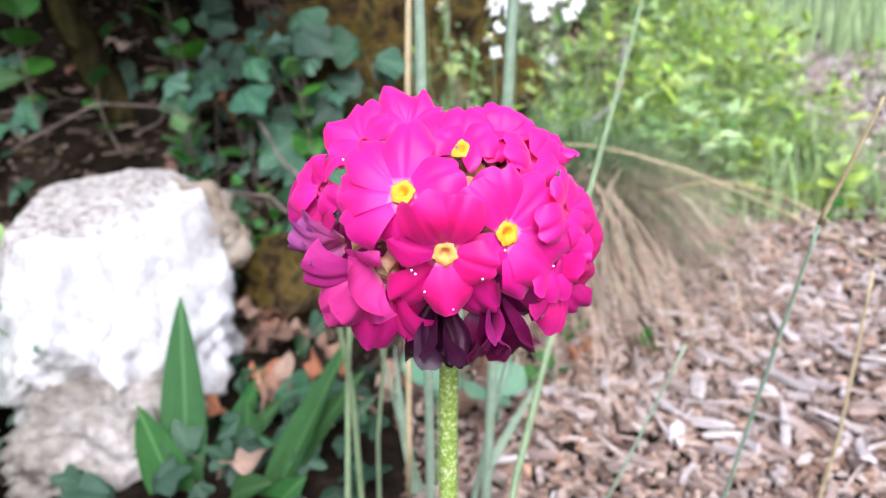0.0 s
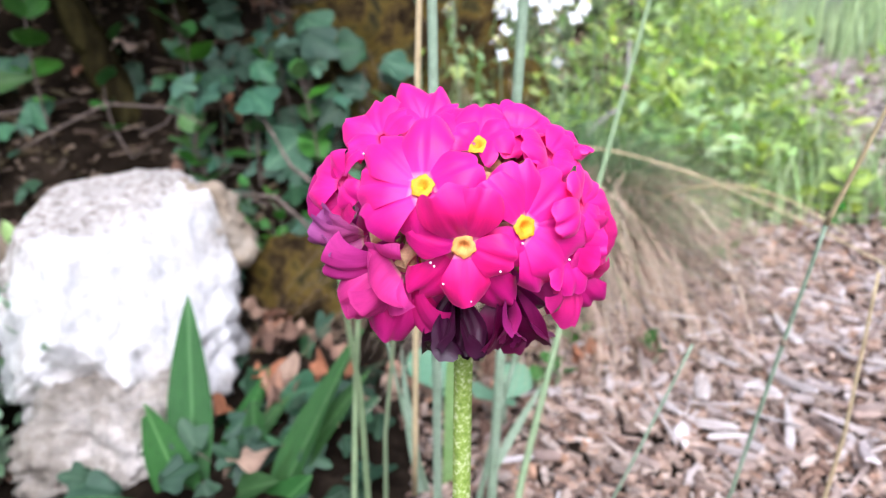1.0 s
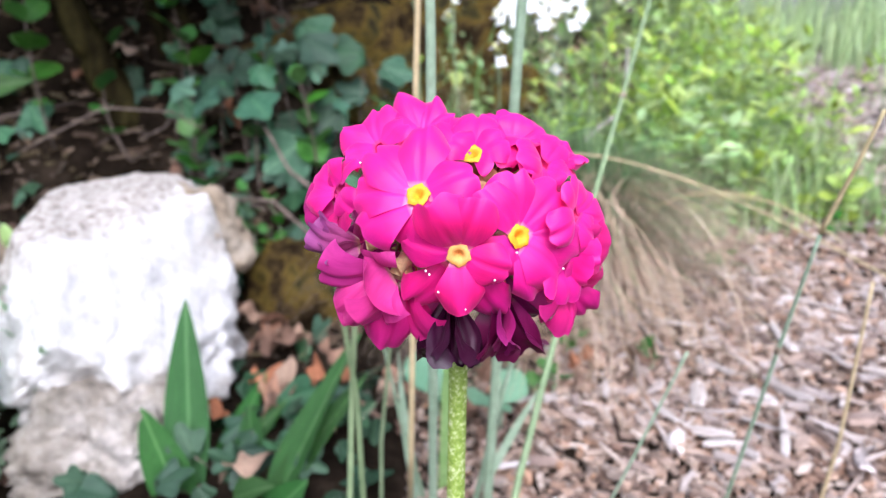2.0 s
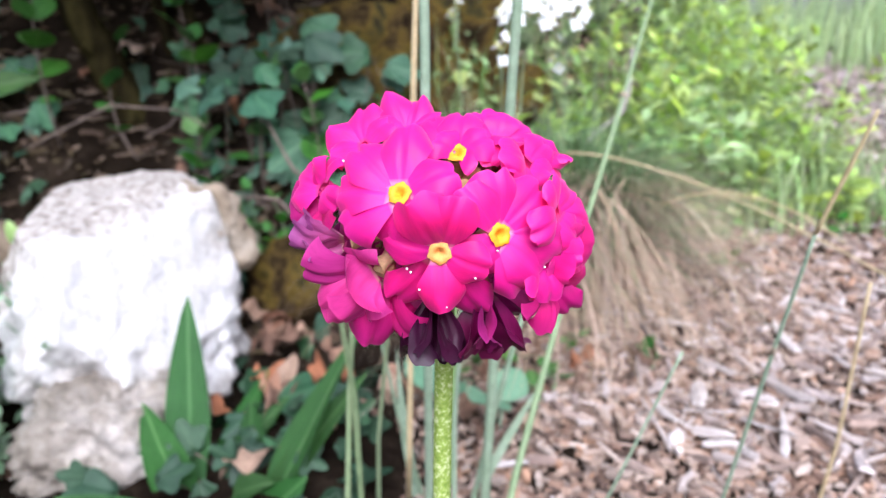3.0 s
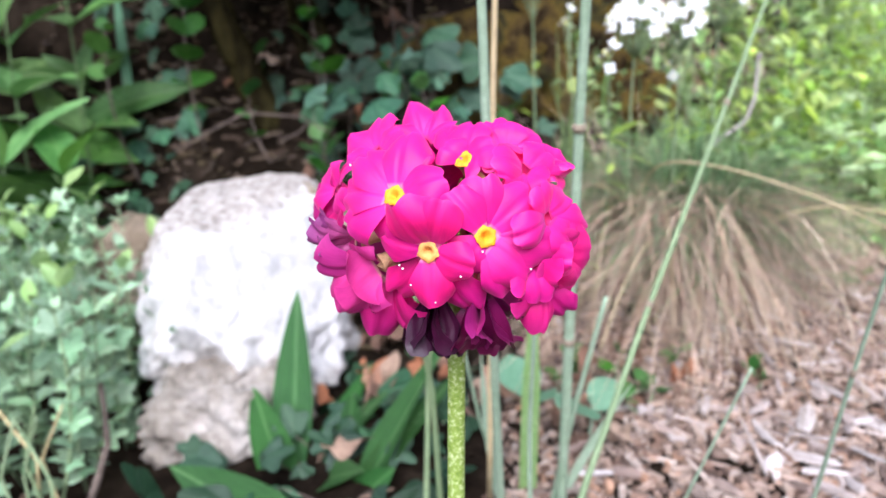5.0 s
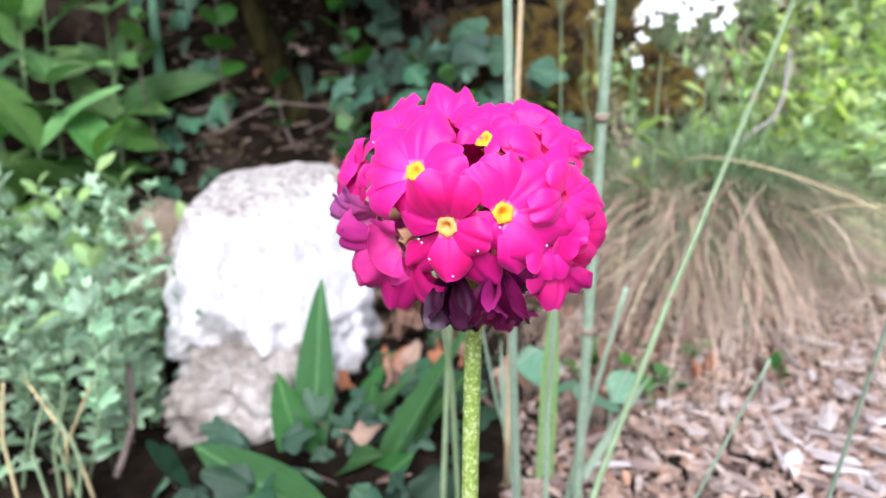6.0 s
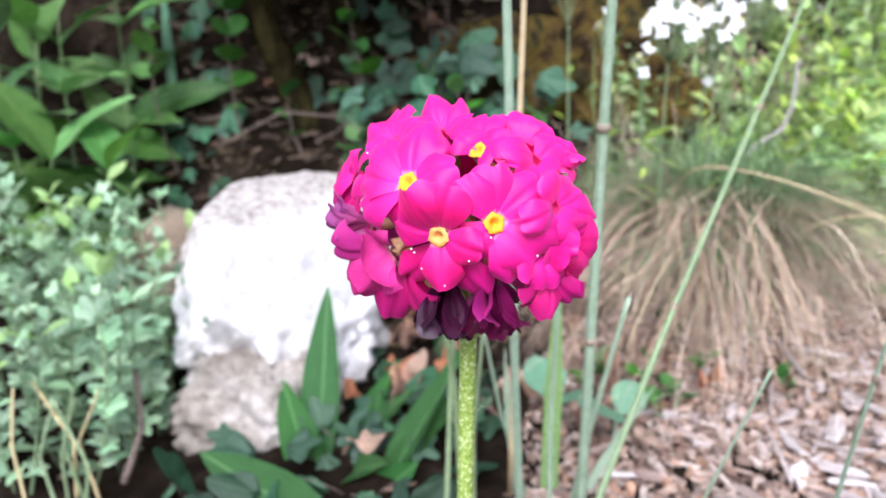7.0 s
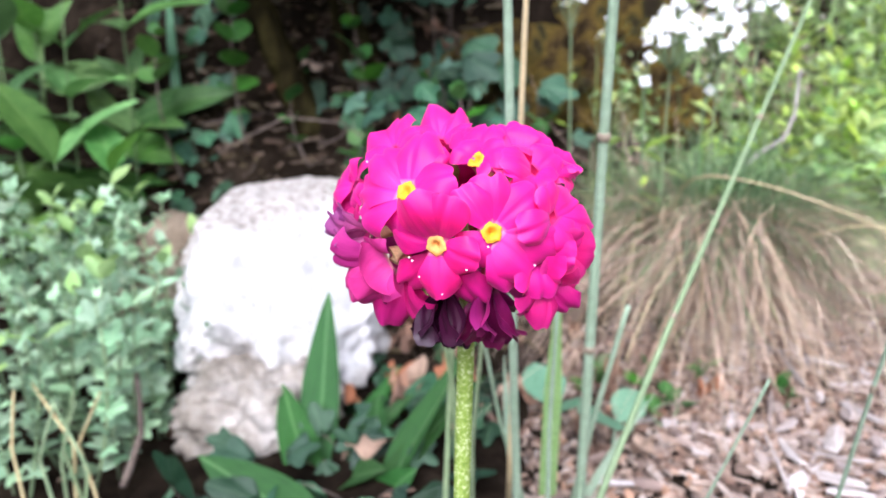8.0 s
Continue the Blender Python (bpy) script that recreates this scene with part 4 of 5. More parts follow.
def broad_blade(label, base, mid, tip, width, mat):
    """A flat keeled leaf blade standing by itself."""
    base = Vector(base)
    pts = bezier((0, 0, 0), Vector(mid) - base, Vector(tip) - base, 14)
    verts, faces = [], []
    for i, p in enumerate(pts):
        w = width / 2 * min(1.0, 2.2 * (1 - i / 13) + 0.02)
        verts += [p + Vector((-w, 0, 0)), p + Vector((0, 0.35 * w, 0)), p + Vector((w, 0, 0))]
    for i in range(13):
        a = 3 * i
        faces += [(a, a + 1, a + 4, a + 3), (a + 1, a + 2, a + 5, a + 4)]
    ob = new("leaf_blade", make_mesh("leaf_blade", verts, faces, mat))
    ob.location = base
    return tagged(ob, label, "leaf blade")


broad_blade("broad bright green leaf blade standing upright", (0.0, 0.335, 0.01), (0.001, 0.325, 0.08), (0.003, 0.31, 0.165), 0.0088, TIPLEAF)
broad_blade("narrow green leaf blade leaning sideways", (0.012, 0.335, 0.01), (0.03, 0.33, 0.06), (0.05, 0.325, 0.10), 0.005, STEMBLUE)
broad_blade("narrow bluish leaf blade among the stalks", (-0.012, 0.33, 0.01), (-0.022, 0.33, 0.06), (-0.024, 0.325, 0.11), 0.005, STEMBLUE)
broad_blade("tall bluish leaf blade beside the shrub", (-0.43, 0.665, lie(-0.43, 0.665)), (-0.436, 0.668, 0.22), (-0.445, 0.685, 0.36), 0.011, BLUELEAF)


# ---- leaf kinds ----
LANCES = [leaf_mesh("leaf", 1.0, w, LANCE, (0.4, 0.85), 0.45, d, 0.04, 4, 14, s, 0.7) for w, d, s in ((0.19, 0.03, 0), (0.2, 0.16, 2))]
IVIES = [lobed_mesh("leaf", s, IVY, 5, d, 0.15, k) for k, (s, d) in enumerate(((0.036, 0.42), (0.028, 0.5), (0.044, 0.38)))]
DARKIVIES = [lobed_mesh("leaf", s, DARKIVY, 5, d, 0.15, k) for k, (s, d) in enumerate(((0.036, 0.42), (0.028, 0.5), (0.044, 0.38)))]
ROUNDS = [leaf_mesh("leaf", l, l * 0.82, ROUND, (0.5, 0.7), 0.1, 0.12, 0.03, 4, 8, l * 900) for l in (0.020, 0.026, 0.031)]
SPROUTS = [leaf_mesh("leaf", l, l * 0.75, ROUND, (0.5, 0.7), 0.15, 0.15, 0.03, 3, 6, l * 900) for l in (0.010, 0.014, 0.018)]
BROADS = [leaf_mesh("leaf", l, l * 0.5, SHRUBLEAF, (0.42, 1.1), 0.2, 0.3, 0.04, 4, 10, l * 700) for l in (0.066, 0.084, 0.1)]
SMALLS = [lobed_mesh("leaf", l, HERBLEAF, 5, d, 0.2, l * 900) for l, d in ((0.011, 0.55), (0.014, 0.6), (0.017, 0.5))] + [leaf_mesh("leaf", l, l * 0.6, HERBLEAF, (0.5, 0.8), 0.15, 0.32, 0.04, 3, 6, l * 900) for l in (0.014, 0.019)]
YOUNG = [leaf_mesh("leaf", l * 1.2, l * 0.6, TIPLEAF, (0.5, 0.8), 0.25, 0.1, 0.04, 3, 6, l * 900) for l in (0.02, 0.026)]
BLUES = [leaf_mesh("leaf", l, l * 0.8, BLUELEAF, (0.5, 0.7), 0.1, 0.12, 0.03, 4, 8, l * 900) for l in (0.024, 0.03)]
WEEDS = [leaf_mesh("leaf", l, l * 0.38, WEEDLEAF, (0.6, 0.8), 0.2, 0.15, 0.04, 2, 6, l * 900) for l in (0.016, 0.022, 0.028)]


def sprig(name, label, category, base, top, pairs, leaves, stem_mat, radius, r, spread=55, first=0.2, shrink=0.5, group="", bow=0.02, whorl=2, tips=None):
    """An upright stem with leaves in pairs or whorls, each pair turned against the last and smaller towards the top."""
    base, top = Vector(base), Vector(top)
    ob = thing(name, label, category, base, group)
    mid = (base + top) / 2 + Vector((r.uniform(-bow, bow), r.uniform(-bow, bow), 0)) - base
    line = bezier((0, 0, 0), mid, top - base, 9)
    v, f = tube(line, [radius * (1 - 0.6 * i / 8) for i in range(9)], 6)
    part("stem", make_mesh("stem", v, f, stem_mat), ob)
    way = (top - base).normalized()
    a0 = r.uniform(0, 6.3)
    for k in range(pairs):
        s = first + (1 - first) * k / max(1, pairs - 1)
        i = min(7, int(s * 8))
        p = line[i].lerp(line[i + 1], s * 8 - i)
        for w in range(whorl):
            a = a0 + k * math.pi / whorl + w * 2 * math.pi / whorl + r.gauss(0, 0.2)
            flat = Vector((math.cos(a), math.sin(a), 0))
            rise = radians(90 - spread * (1.25 - 0.6 * s) + r.gauss(0, 10))
            d = flat * math.cos(rise) + way * math.sin(rise)
            m = frame_of(p, d, way, r.gauss(0, 0.3))
            k2 = (1 - shrink * s) * r.uniform(0.8, 1.15)
            part("leaf", r.choice(tips if tips and k == pairs - 1 else leaves), ob, m @ Matrix.Diagonal((k2, k2, k2, 1)))
    return ob


# ---- the lance-leaved rosette in front of the rock ----
def rosette(label, base, leaves):
    ob = thing("lance_leaved_plant", label, "plant", base)
    base = Vector(base)
    for n, (foot, tip, wide, normal) in enumerate(leaves):
        foot, tip = Vector(foot), Vector(tip)
        d = tip - foot
        k = d.length
        part("leaf", LANCES[n % 2], ob, frame_of(foot - base, d, normal) @ Matrix.Diagonal((wide / 0.19, k, k, 1)))
    return ob


rosette("tuft of dark green lance-shaped leaves beside the white rock", (-0.142, 0.362, lie(-0.142, 0.362)), [
    ((-0.141, 0.352, -0.004), (-0.151, 0.398, 0.106), 0.0245, (0.1, -1, 0.3)),
    ((-0.137, 0.342, -0.004), (-0.166, 0.356, 0.058), 0.023, (0.3, -1, 0.3)),
    ((-0.105, 0.300, 0.000), (-0.186, 0.299, 0.041), 0.030, (-0.1, -0.6, 0.8)),
    ((-0.130, 0.375, 0.000), (-0.100, 0.40, 0.045), 0.015, (-0.3, -0.6, 0.8)),
    ((-0.135, 0.37, 0.000), (-0.115, 0.43, 0.045), 0.015, (0, -0.7, 0.8)),
    ((-0.130, 0.35, 0.000), (-0.095, 0.33, 0.035), 0.022, (0, -0.4, 1)),
])
rosette("tuft of long green lance-shaped leaves in the leaf litter", (-0.103, 0.346, lie(-0.103, 0.346)), [
    ((-0.100, 0.335, -0.006), (-0.050, 0.372, 0.098), 0.020, (-0.55, -0.65, 0.55)),
    ((-0.102, 0.336, 0.000), (-0.048, 0.366, 0.078), 0.014, (-0.2, -0.8, 0.5)),
    ((-0.108, 0.352, 0.000), (-0.118, 0.400, 0.040), 0.018, (0.3, -0.8, 0.6)),
    ((-0.100, 0.335, 0.000), (-0.075, 0.325, 0.035), 0.020, (0.0, -0.7, 0.7)),
])


# ---- ivy on the bank and on the ground ----
def ivy_patch(label, spots, size=1.0, seed=1, leaves=None):
    r = random.Random(seed)
    base = Vector((spots[0][0], spots[0][1], lie(spots[0][0], spots[0][1])))
    ob = thing("ivy", label, "ivy", base)
    for x, y, lift in spots:
        z = lie(x, y)
        slope = Vector((lie(x - 0.02, y) - lie(x + 0.02, y), lie(x, y - 0.02) - lie(x, y + 0.02), 0.04)).normalized()
        n = (slope * 0.6 + Vector((r.gauss(0, 0.3), -0.55 + r.gauss(0, 0.25), 0.5 + r.gauss(0, 0.2)))).normalized()
        d = Vector((r.gauss(0, 0.7), -0.3 + r.gauss(0, 0.4), -0.5 + r.gauss(0, 0.6)))
        p = Vector((x, y, z + lift))
        k = size * r.uniform(0.7, 1.25)
        m = frame_of(p - base, d, n)
        part("leaf", r.choice(leaves or IVIES), ob, m @ Matrix.Diagonal((k, k, k, 1)))
        foot = Vector((x + r.gauss(0, 0.01), y + 0.01, lie(x, y + 0.01) - 0.004))
        v, f = tube(bezier(foot - base, (foot + p) / 2 + Vector((0, -0.006, 0.008)) - base, p - base, 5), 0.0004, 5)
        part("leaf_stalk", make_mesh("leaf_stalk", v, f, TWIG), ob)
    return ob


r = random.Random(21)
spots = []
while len(spots) < 230:
    x, y = r.uniform(-0.50, -0.085), r.uniform(0.565, 0.80)
    hole = noise.noise((x * 14, y * 14, 5.0))
    if hole < -0.1 or (-0.36 < x < -0.26 and y > 0.6 and hole < 0.1):
        continue
    spots.append((x, y, r.uniform(0.004, 0.03)))
ivy_patch("dark bluish-green ivy trailing over the shady bank", spots, 0.5, 3)
ivy_patch("grey-green ivy climbing over the mossy stones", [(r.uniform(-0.17, -0.05), r.uniform(0.57, 0.67), r.uniform(0.01, 0.05)) for k in range(34)], 0.55, 9)
ivy_patch("pale grey-green ivy hanging beside the mossy stone", [(-0.152, 0.628, 0.12), (-0.142, 0.626, 0.12), (-0.157, 0.616, 0.119), (-0.174, 0.616, 0.12), (-0.181, 0.607, 0.12), (-0.198, 0.611, 0.12), (-0.2, 0.601, 0.12), (-0.215, 0.602, 0.12), (-0.162, 0.608, 0.11), (-0.222, 0.609, 0.12)], 0.62, 12)
ivy_patch("bluish ivy leaves at the foot of the mossy boulder", [(-0.10, 0.60, 0.09), (-0.12, 0.63, 0.07), (-0.10, 0.585, 0.06), (-0.085, 0.60, 0.03), (-0.06, 0.62, 0.03), (-0.03, 0.60, 0.012), (-0.045, 0.585, 0.02)], 0.8, 8)
ivy_patch("small ivy shoots creeping over leaf litter", [(-0.136, 0.449, 0.012), (-0.094, 0.479, 0.02), (-0.10, 0.49, 0.012), (-0.150, 0.46, 0.01), (-0.118, 0.395, 0.012),
          (-0.105, 0.41, 0.015), (-0.125, 0.41, 0.01), (-0.16, 0.40, 0.01), (-0.09, 0.44, 0.01), (-0.07, 0.40, 0.012), (-0.05, 0.43, 0.012), (-0.115, 0.36, 0.014),
          (-0.095, 0.37, 0.012), (-0.08, 0.35, 0.012), (-0.06, 0.36, 0.012), (-0.19, 0.33, 0.01), (-0.21, 0.31, 0.012)], 0.6, 4, DARKIVIES)
r = random.Random(27)
ivy_patch("grey-green ivy hanging before the mossy boulder", [(r.uniform(-0.17, -0.02), r.uniform(0.625, 0.675), r.uniform(0.05, 0.135)) for k in range(20)], 0.62, 14)
r = random.Random(23)
ivy_patch("dark ivy leaves spread over the soil", [(r.uniform(-0.21, -0.04), r.uniform(0.29, 0.42), r.uniform(0.006, 0.02)) for k in range(50)], 0.5, 6, DARKIVIES)


# ---- stems, twigs and round-leaved shoots at the foot of the bank ----
def woody(name, label, category, points, radii, mat, sides=12):
    base = Vector(points[0])
    pts = []
    for a, b in zip(points, points[1:]):
        pts += [Vector(a).lerp(Vector(b), s / 5) for s in range(5)]
    pts.append(Vector(points[-1]))
    n = len(pts)
    pts = [p - base + Vector((noise.noise(p * 40), noise.noise(p * 40 + Vector((5, 0, 0))), 0)) * radii[0] * 0.35 for p in pts]
    rr = [radii[0] + (radii[1] - radii[0]) * i / (n - 1) for i in range(n)]
    rr = [q * (1 + 0.15 * noise.noise((i * 0.9, 0, radii[0] * 900))) for i, q in enumerate(rr)]
    ob = new(name, make_mesh(name, *tube(pts, rr, sides), mat))
    ob.location = base
    return tagged(ob, label, category)


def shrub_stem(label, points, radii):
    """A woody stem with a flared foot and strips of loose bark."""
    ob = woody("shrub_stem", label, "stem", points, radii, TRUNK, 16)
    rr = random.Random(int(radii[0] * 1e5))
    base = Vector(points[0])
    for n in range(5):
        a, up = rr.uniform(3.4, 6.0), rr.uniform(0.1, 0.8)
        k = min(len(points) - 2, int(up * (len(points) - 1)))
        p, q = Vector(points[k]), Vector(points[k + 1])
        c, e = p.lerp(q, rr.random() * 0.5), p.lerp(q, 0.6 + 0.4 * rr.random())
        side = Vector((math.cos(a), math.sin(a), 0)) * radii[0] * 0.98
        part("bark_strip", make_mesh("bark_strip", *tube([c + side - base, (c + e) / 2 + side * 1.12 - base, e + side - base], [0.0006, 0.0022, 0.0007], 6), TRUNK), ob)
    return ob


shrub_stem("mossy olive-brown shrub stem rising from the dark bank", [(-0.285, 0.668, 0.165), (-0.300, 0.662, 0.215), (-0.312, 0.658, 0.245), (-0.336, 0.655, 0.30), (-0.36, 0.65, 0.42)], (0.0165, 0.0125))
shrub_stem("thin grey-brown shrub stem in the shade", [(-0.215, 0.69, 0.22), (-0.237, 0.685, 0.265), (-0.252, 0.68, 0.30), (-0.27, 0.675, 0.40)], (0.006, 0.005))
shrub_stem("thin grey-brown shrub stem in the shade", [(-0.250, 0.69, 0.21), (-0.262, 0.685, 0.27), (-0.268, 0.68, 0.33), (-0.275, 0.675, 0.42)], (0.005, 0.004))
woody("twig", "dry grey twig lying on the bank", "twig", [(-0.315, 0.548, 0.165), (-0.253, 0.552, 0.196), (-0.205, 0.556, 0.193), (-0.185, 0.56, 0.18)], (0.0009, 0.0006), TWIG, 8)
woody("twig", "dry brown twig leaning on the soil", "twig", [(-0.08, 0.50, 0.10), (-0.13, 0.54, 0.13), (-0.175, 0.57, 0.125)], (0.0016, 0.0012), TWIG, 8)
woody("twig", "dry brown twig leaning on the soil", "twig", [(-0.06, 0.53, 0.11), (-0.12, 0.555, 0.15), (-0.15, 0.60, 0.18)], (0.0018, 0.0010), TWIG, 8)
woody("twig", "bent grey twig standing behind the tussock", "twig", [(0.085, 0.60, 0.12), (0.1045, 0.613, 0.158), (0.1216, 0.62, 0.175), (0.1385, 0.624, 0.187), (0.1453, 0.63, 0.205), (0.146, 0.635, 0.24)], (0.0021, 0.0012), DRYTWIG, 8)
r = random.Random(33)
for k in range(22):
    x, y, a, n = r.uniform(-0.42, -0.05), r.uniform(0.545, 0.66), r.uniform(-0.5, 0.6), r.uniform(0.03, 0.10)
    q = [(x + n * c * math.cos(a), y + n * c * math.sin(a) * 0.5, lie(x + n * c * math.cos(a), y + n * c * math.sin(a) * 0.5) + 0.006 + 0.012 * r.random()) for c in (0, 0.5, 1)]
    woody("twig", "short dry twig in the litter of the bank", "twig", q, (r.uniform(0.0006, 0.0015), 0.0005), TWIG, 7)
woody("twig", "forked pale dry twig among the herbs", "twig", [(-0.25, 0.315, 0.0), (-0.243, 0.327, 0.03), (-0.248, 0.335, 0.065)], (0.0025, 0.0015), TWIG, 8)

# The bush over the bank: its leafy crown hangs above the view and keeps the bank in shade.
bush = thing("bush", "dense dark green bush overhanging the shady bank", "bush", (-0.32, 0.66, lie(-0.32, 0.66)))
r = random.Random(91)
bo = bush.location.copy()
crown = []
bl_v = [(0, 0, 0), (0.013, 0.02, 0.002), (0.0, 0.05, -0.006), (-0.013, 0.02, 0.002), (0.0, 0.022, 0.004)]
bl_f = [(0, 1, 4), (1, 2, 4), (2, 3, 4), (3, 0, 4)]
for k in range(9500):
    p = Vector((r.uniform(-0.55, -0.11), r.uniform(0.47, 1.15), 0.37 + 0.5 * r.random() ** 1.5))
    if p.x < -0.36 and p.y < 0.74 or noise.noise(p * 6) < -0.25:
        continue
    m = Matrix.Translation(p - bo) @ Euler((r.gauss(0, 0.6), r.gauss(0, 0.6), r.uniform(0, 6.3))).to_matrix().to_4x4()
    crown.append(([m @ Vector(v) for v in bl_v], bl_f))
part("crown", make_mesh("crown", *joined(crown), IVY), bush)
for k in range(5):
    a = Vector((-0.32 + 0.04 * k, 0.98, 0.42)) - bo
    part("branch", make_mesh("branch", *tube(bezier(a - Vector((0, 0, 0.2)), a + Vector((0, -0.02, 0.1)), a + Vector((r.uniform(-0.1, 0.2), r.uniform(-0.2, 0.2), 0.5)), 9), [0.008 - 0.0007 * i for i in range(9)], 8), TRUNK), bush)

r = random.Random(31)
for base, top, n in (((-0.275, 0.64, 0.14), (-0.295, 0.668, 0.235), 5), ((-0.22, 0.62, 0.12), (-0.215, 0.63, 0.24), 6), ((-0.16, 0.62, 0.12), (-0.15, 0.63, 0.22), 5),
                     ((-0.11, 0.62, 0.12), (-0.12, 0.61, 0.21), 5), ((-0.19, 0.60, 0.11), (-0.20, 0.59, 0.17), 4), ((-0.04, 0.63, 0.11), (-0.05, 0.62, 0.19), 5),
                     ((-0.40, 0.62, 0.12), (-0.41, 0.61, 0.26), 6), ((-0.34, 0.64, 0.15), (-0.335, 0.62, 0.30), 6), ((-0.235, 0.66, 0.17), (-0.24, 0.65, 0.31), 6)):
    sprig("round_leaved_shoot", "slender shoot with paired round green leaves", "shoot", base, top, n, ROUNDS, TWIG, 0.0014, r, 60, 0.25, 0.2, "shoots on the bank")

for k in range(14):
    x, y = r.uniform(-0.30, -0.06), r.uniform(0.555, 0.615)
    z = lie(x, y)
    sprig("low_shoot", "small bright green shoot with round leaves", "shoot", (x, y, z), (x + r.gauss(0, 0.012), y - 0.01, z + r.uniform(0.03, 0.07)), 4, SPROUTS, STEMGREEN, 0.0008, r, 62, 0.2, 0.2, "low shoots on the bank")

# ---- the broad-leaved shrub ----
r = random.Random(41)
SHRUB = [((-0.46, 0.56, 0.05), (-0.475, 0.57, 0.29), 6), ((-0.50, 0.53, 0.04), (-0.53, 0.54, 0.24), 6),
         ((-0.44, 0.60, 0.06), (-0.47, 0.64, 0.36), 6), ((-0.53, 0.60, 0.05), (-0.56, 0.63, 0.36), 6), ((-0.45, 0.50, 0.04), (-0.44, 0.50, 0.155), 4),
         ((-0.40, 0.50, 0.05), (-0.385, 0.50, 0.15), 4), ((-0.54, 0.50, 0.03), (-0.56, 0.51, 0.20), 5), ((-0.60, 0.58, 0.04), (-0.64, 0.60, 0.33), 6)]
SHRUB += [((-0.48, 0.52, 0), (-0.50, 0.52, 0.30), 6), ((-0.57, 0.54, 0), (-0.60, 0.55, 0.30), 6)]
for base, top, n in SHRUB:
    base = (base[0], base[1], lie(base[0], base[1]))
    sprig("leafy_shoot", "leafy shrub shoot with broad pointed mid-green leaves", "shrub", base, top, n, BROADS, SHOOTSTEM, 0.0015, r, 62, 0.2, 0.2, "shoots of the shrub")

def broad_shoot(label, line, leaves):
    """A shrub shoot whose large leaves spread to given sides: foot, tip, width."""
    base = Vector(line[0])
    ob = thing("leafy_shoot", label, "shrub", base, "shoots of the shrub")
    pts = [Vector(p) - base for p in line]
    part("stem", make_mesh("stem", *tube(pts, [0.0024 - 0.0003 * i for i in range(len(pts))], 8), YOUNGSTEM), ob)
    for n, (foot, tip, wide) in enumerate(leaves):
        foot, tip = Vector(foot), Vector(tip)
        k = (tip - foot).length
        me = BROADS[n % 3]
        size = (0.066, 0.084, 0.1)[n % 3]
        part("leaf", me, ob, frame_of(foot - base, tip - foot, (r.gauss(0, 0.2), -0.9, 0.5), r.gauss(0, 0.15)) @ Matrix.Diagonal((wide / (size * 0.5), k / size, k / size, 1)))
    return ob


broad_shoot("shrub shoot with large pointed light green leaves", [(-0.490, 0.65, lie(-0.490, 0.65)), (-0.488, 0.640, 0.066), (-0.482, 0.640, 0.126), (-0.470, 0.640, 0.185), (-0.458, 0.641, 0.229)], [
    ((-0.463, 0.637, 0.176), (-0.366, 0.637, 0.221), 0.036), ((-0.475, 0.634, 0.156), (-0.410, 0.618, 0.149), 0.033), ((-0.448, 0.651, 0.111), (-0.375, 0.668, 0.182), 0.026),
    ((-0.477, 0.640, 0.099), (-0.376, 0.623, 0.093), 0.022), ((-0.489, 0.637, 0.108), (-0.565, 0.623, 0.071), 0.034), ((-0.464, 0.643, 0.212), (-0.456, 0.640, 0.256), 0.022),
    ((-0.479, 0.646, 0.160), (-0.532, 0.640, 0.218), 0.030), ((-0.461, 0.646, 0.209), (-0.492, 0.623, 0.238), 0.020), ((-0.485, 0.634, 0.121), (-0.443, 0.607, 0.088), 0.026)])
broad_shoot("shrub shoot with large pointed light green leaves", [(-0.575, 0.64, lie(-0.575, 0.64)), (-0.576, 0.634, 0.105), (-0.565, 0.629, 0.171), (-0.557, 0.629, 0.249)], [
    ((-0.559, 0.629, 0.208), (-0.476, 0.629, 0.231), 0.034), ((-0.565, 0.629, 0.182), (-0.626, 0.612, 0.204), 0.034), ((-0.572, 0.629, 0.121), (-0.509, 0.612, 0.121), 0.032),
    ((-0.575, 0.629, 0.110), (-0.637, 0.612, 0.099), 0.032), ((-0.559, 0.629, 0.232), (-0.592, 0.623, 0.282), 0.026), ((-0.557, 0.629, 0.247), (-0.526, 0.623, 0.293), 0.026)])

# ---- grey-green herbs beside the rock ----
r = random.Random(51)
for k in range(66):
    x, y = r.uniform(-0.43, -0.24), r.uniform(0.30, 0.47)
    if x > -0.275 and y > 0.40:
        x -= 0.06
    h = r.uniform(0.07, 0.14) if y < 0.36 else r.uniform(0.10, 0.15)
    if x > -0.26:
        h *= 0.7
    z = lie(x, y)
    sprig("herb_stem", "soft grey-green herb stem with small paired leaves", "herb", (x, y, z), (x + r.gauss(0, 0.02), y - 0.01 + r.gauss(0, 0.015), z + h), int(5 + h * 30), SMALLS,
          STEMGREEN, 0.0011, r, 62, 0.15, 0.35, "herbs beside the rock", tips=YOUNG if k % 3 == 0 else None)
for k in range(7):
    x, y = r.uniform(-0.31, -0.255), r.uniform(0.285, 0.315)
    stalk([(x, y, lie(x, y)), (x + r.gauss(-0.004, 0.008), y, 0.03), (x + r.gauss(-0.008, 0.014), y + 0.004, 0.065)], 0.0011, STEMDRY if k % 2 else STEMGREEN, "short dry stalk at the foot of the herbs")

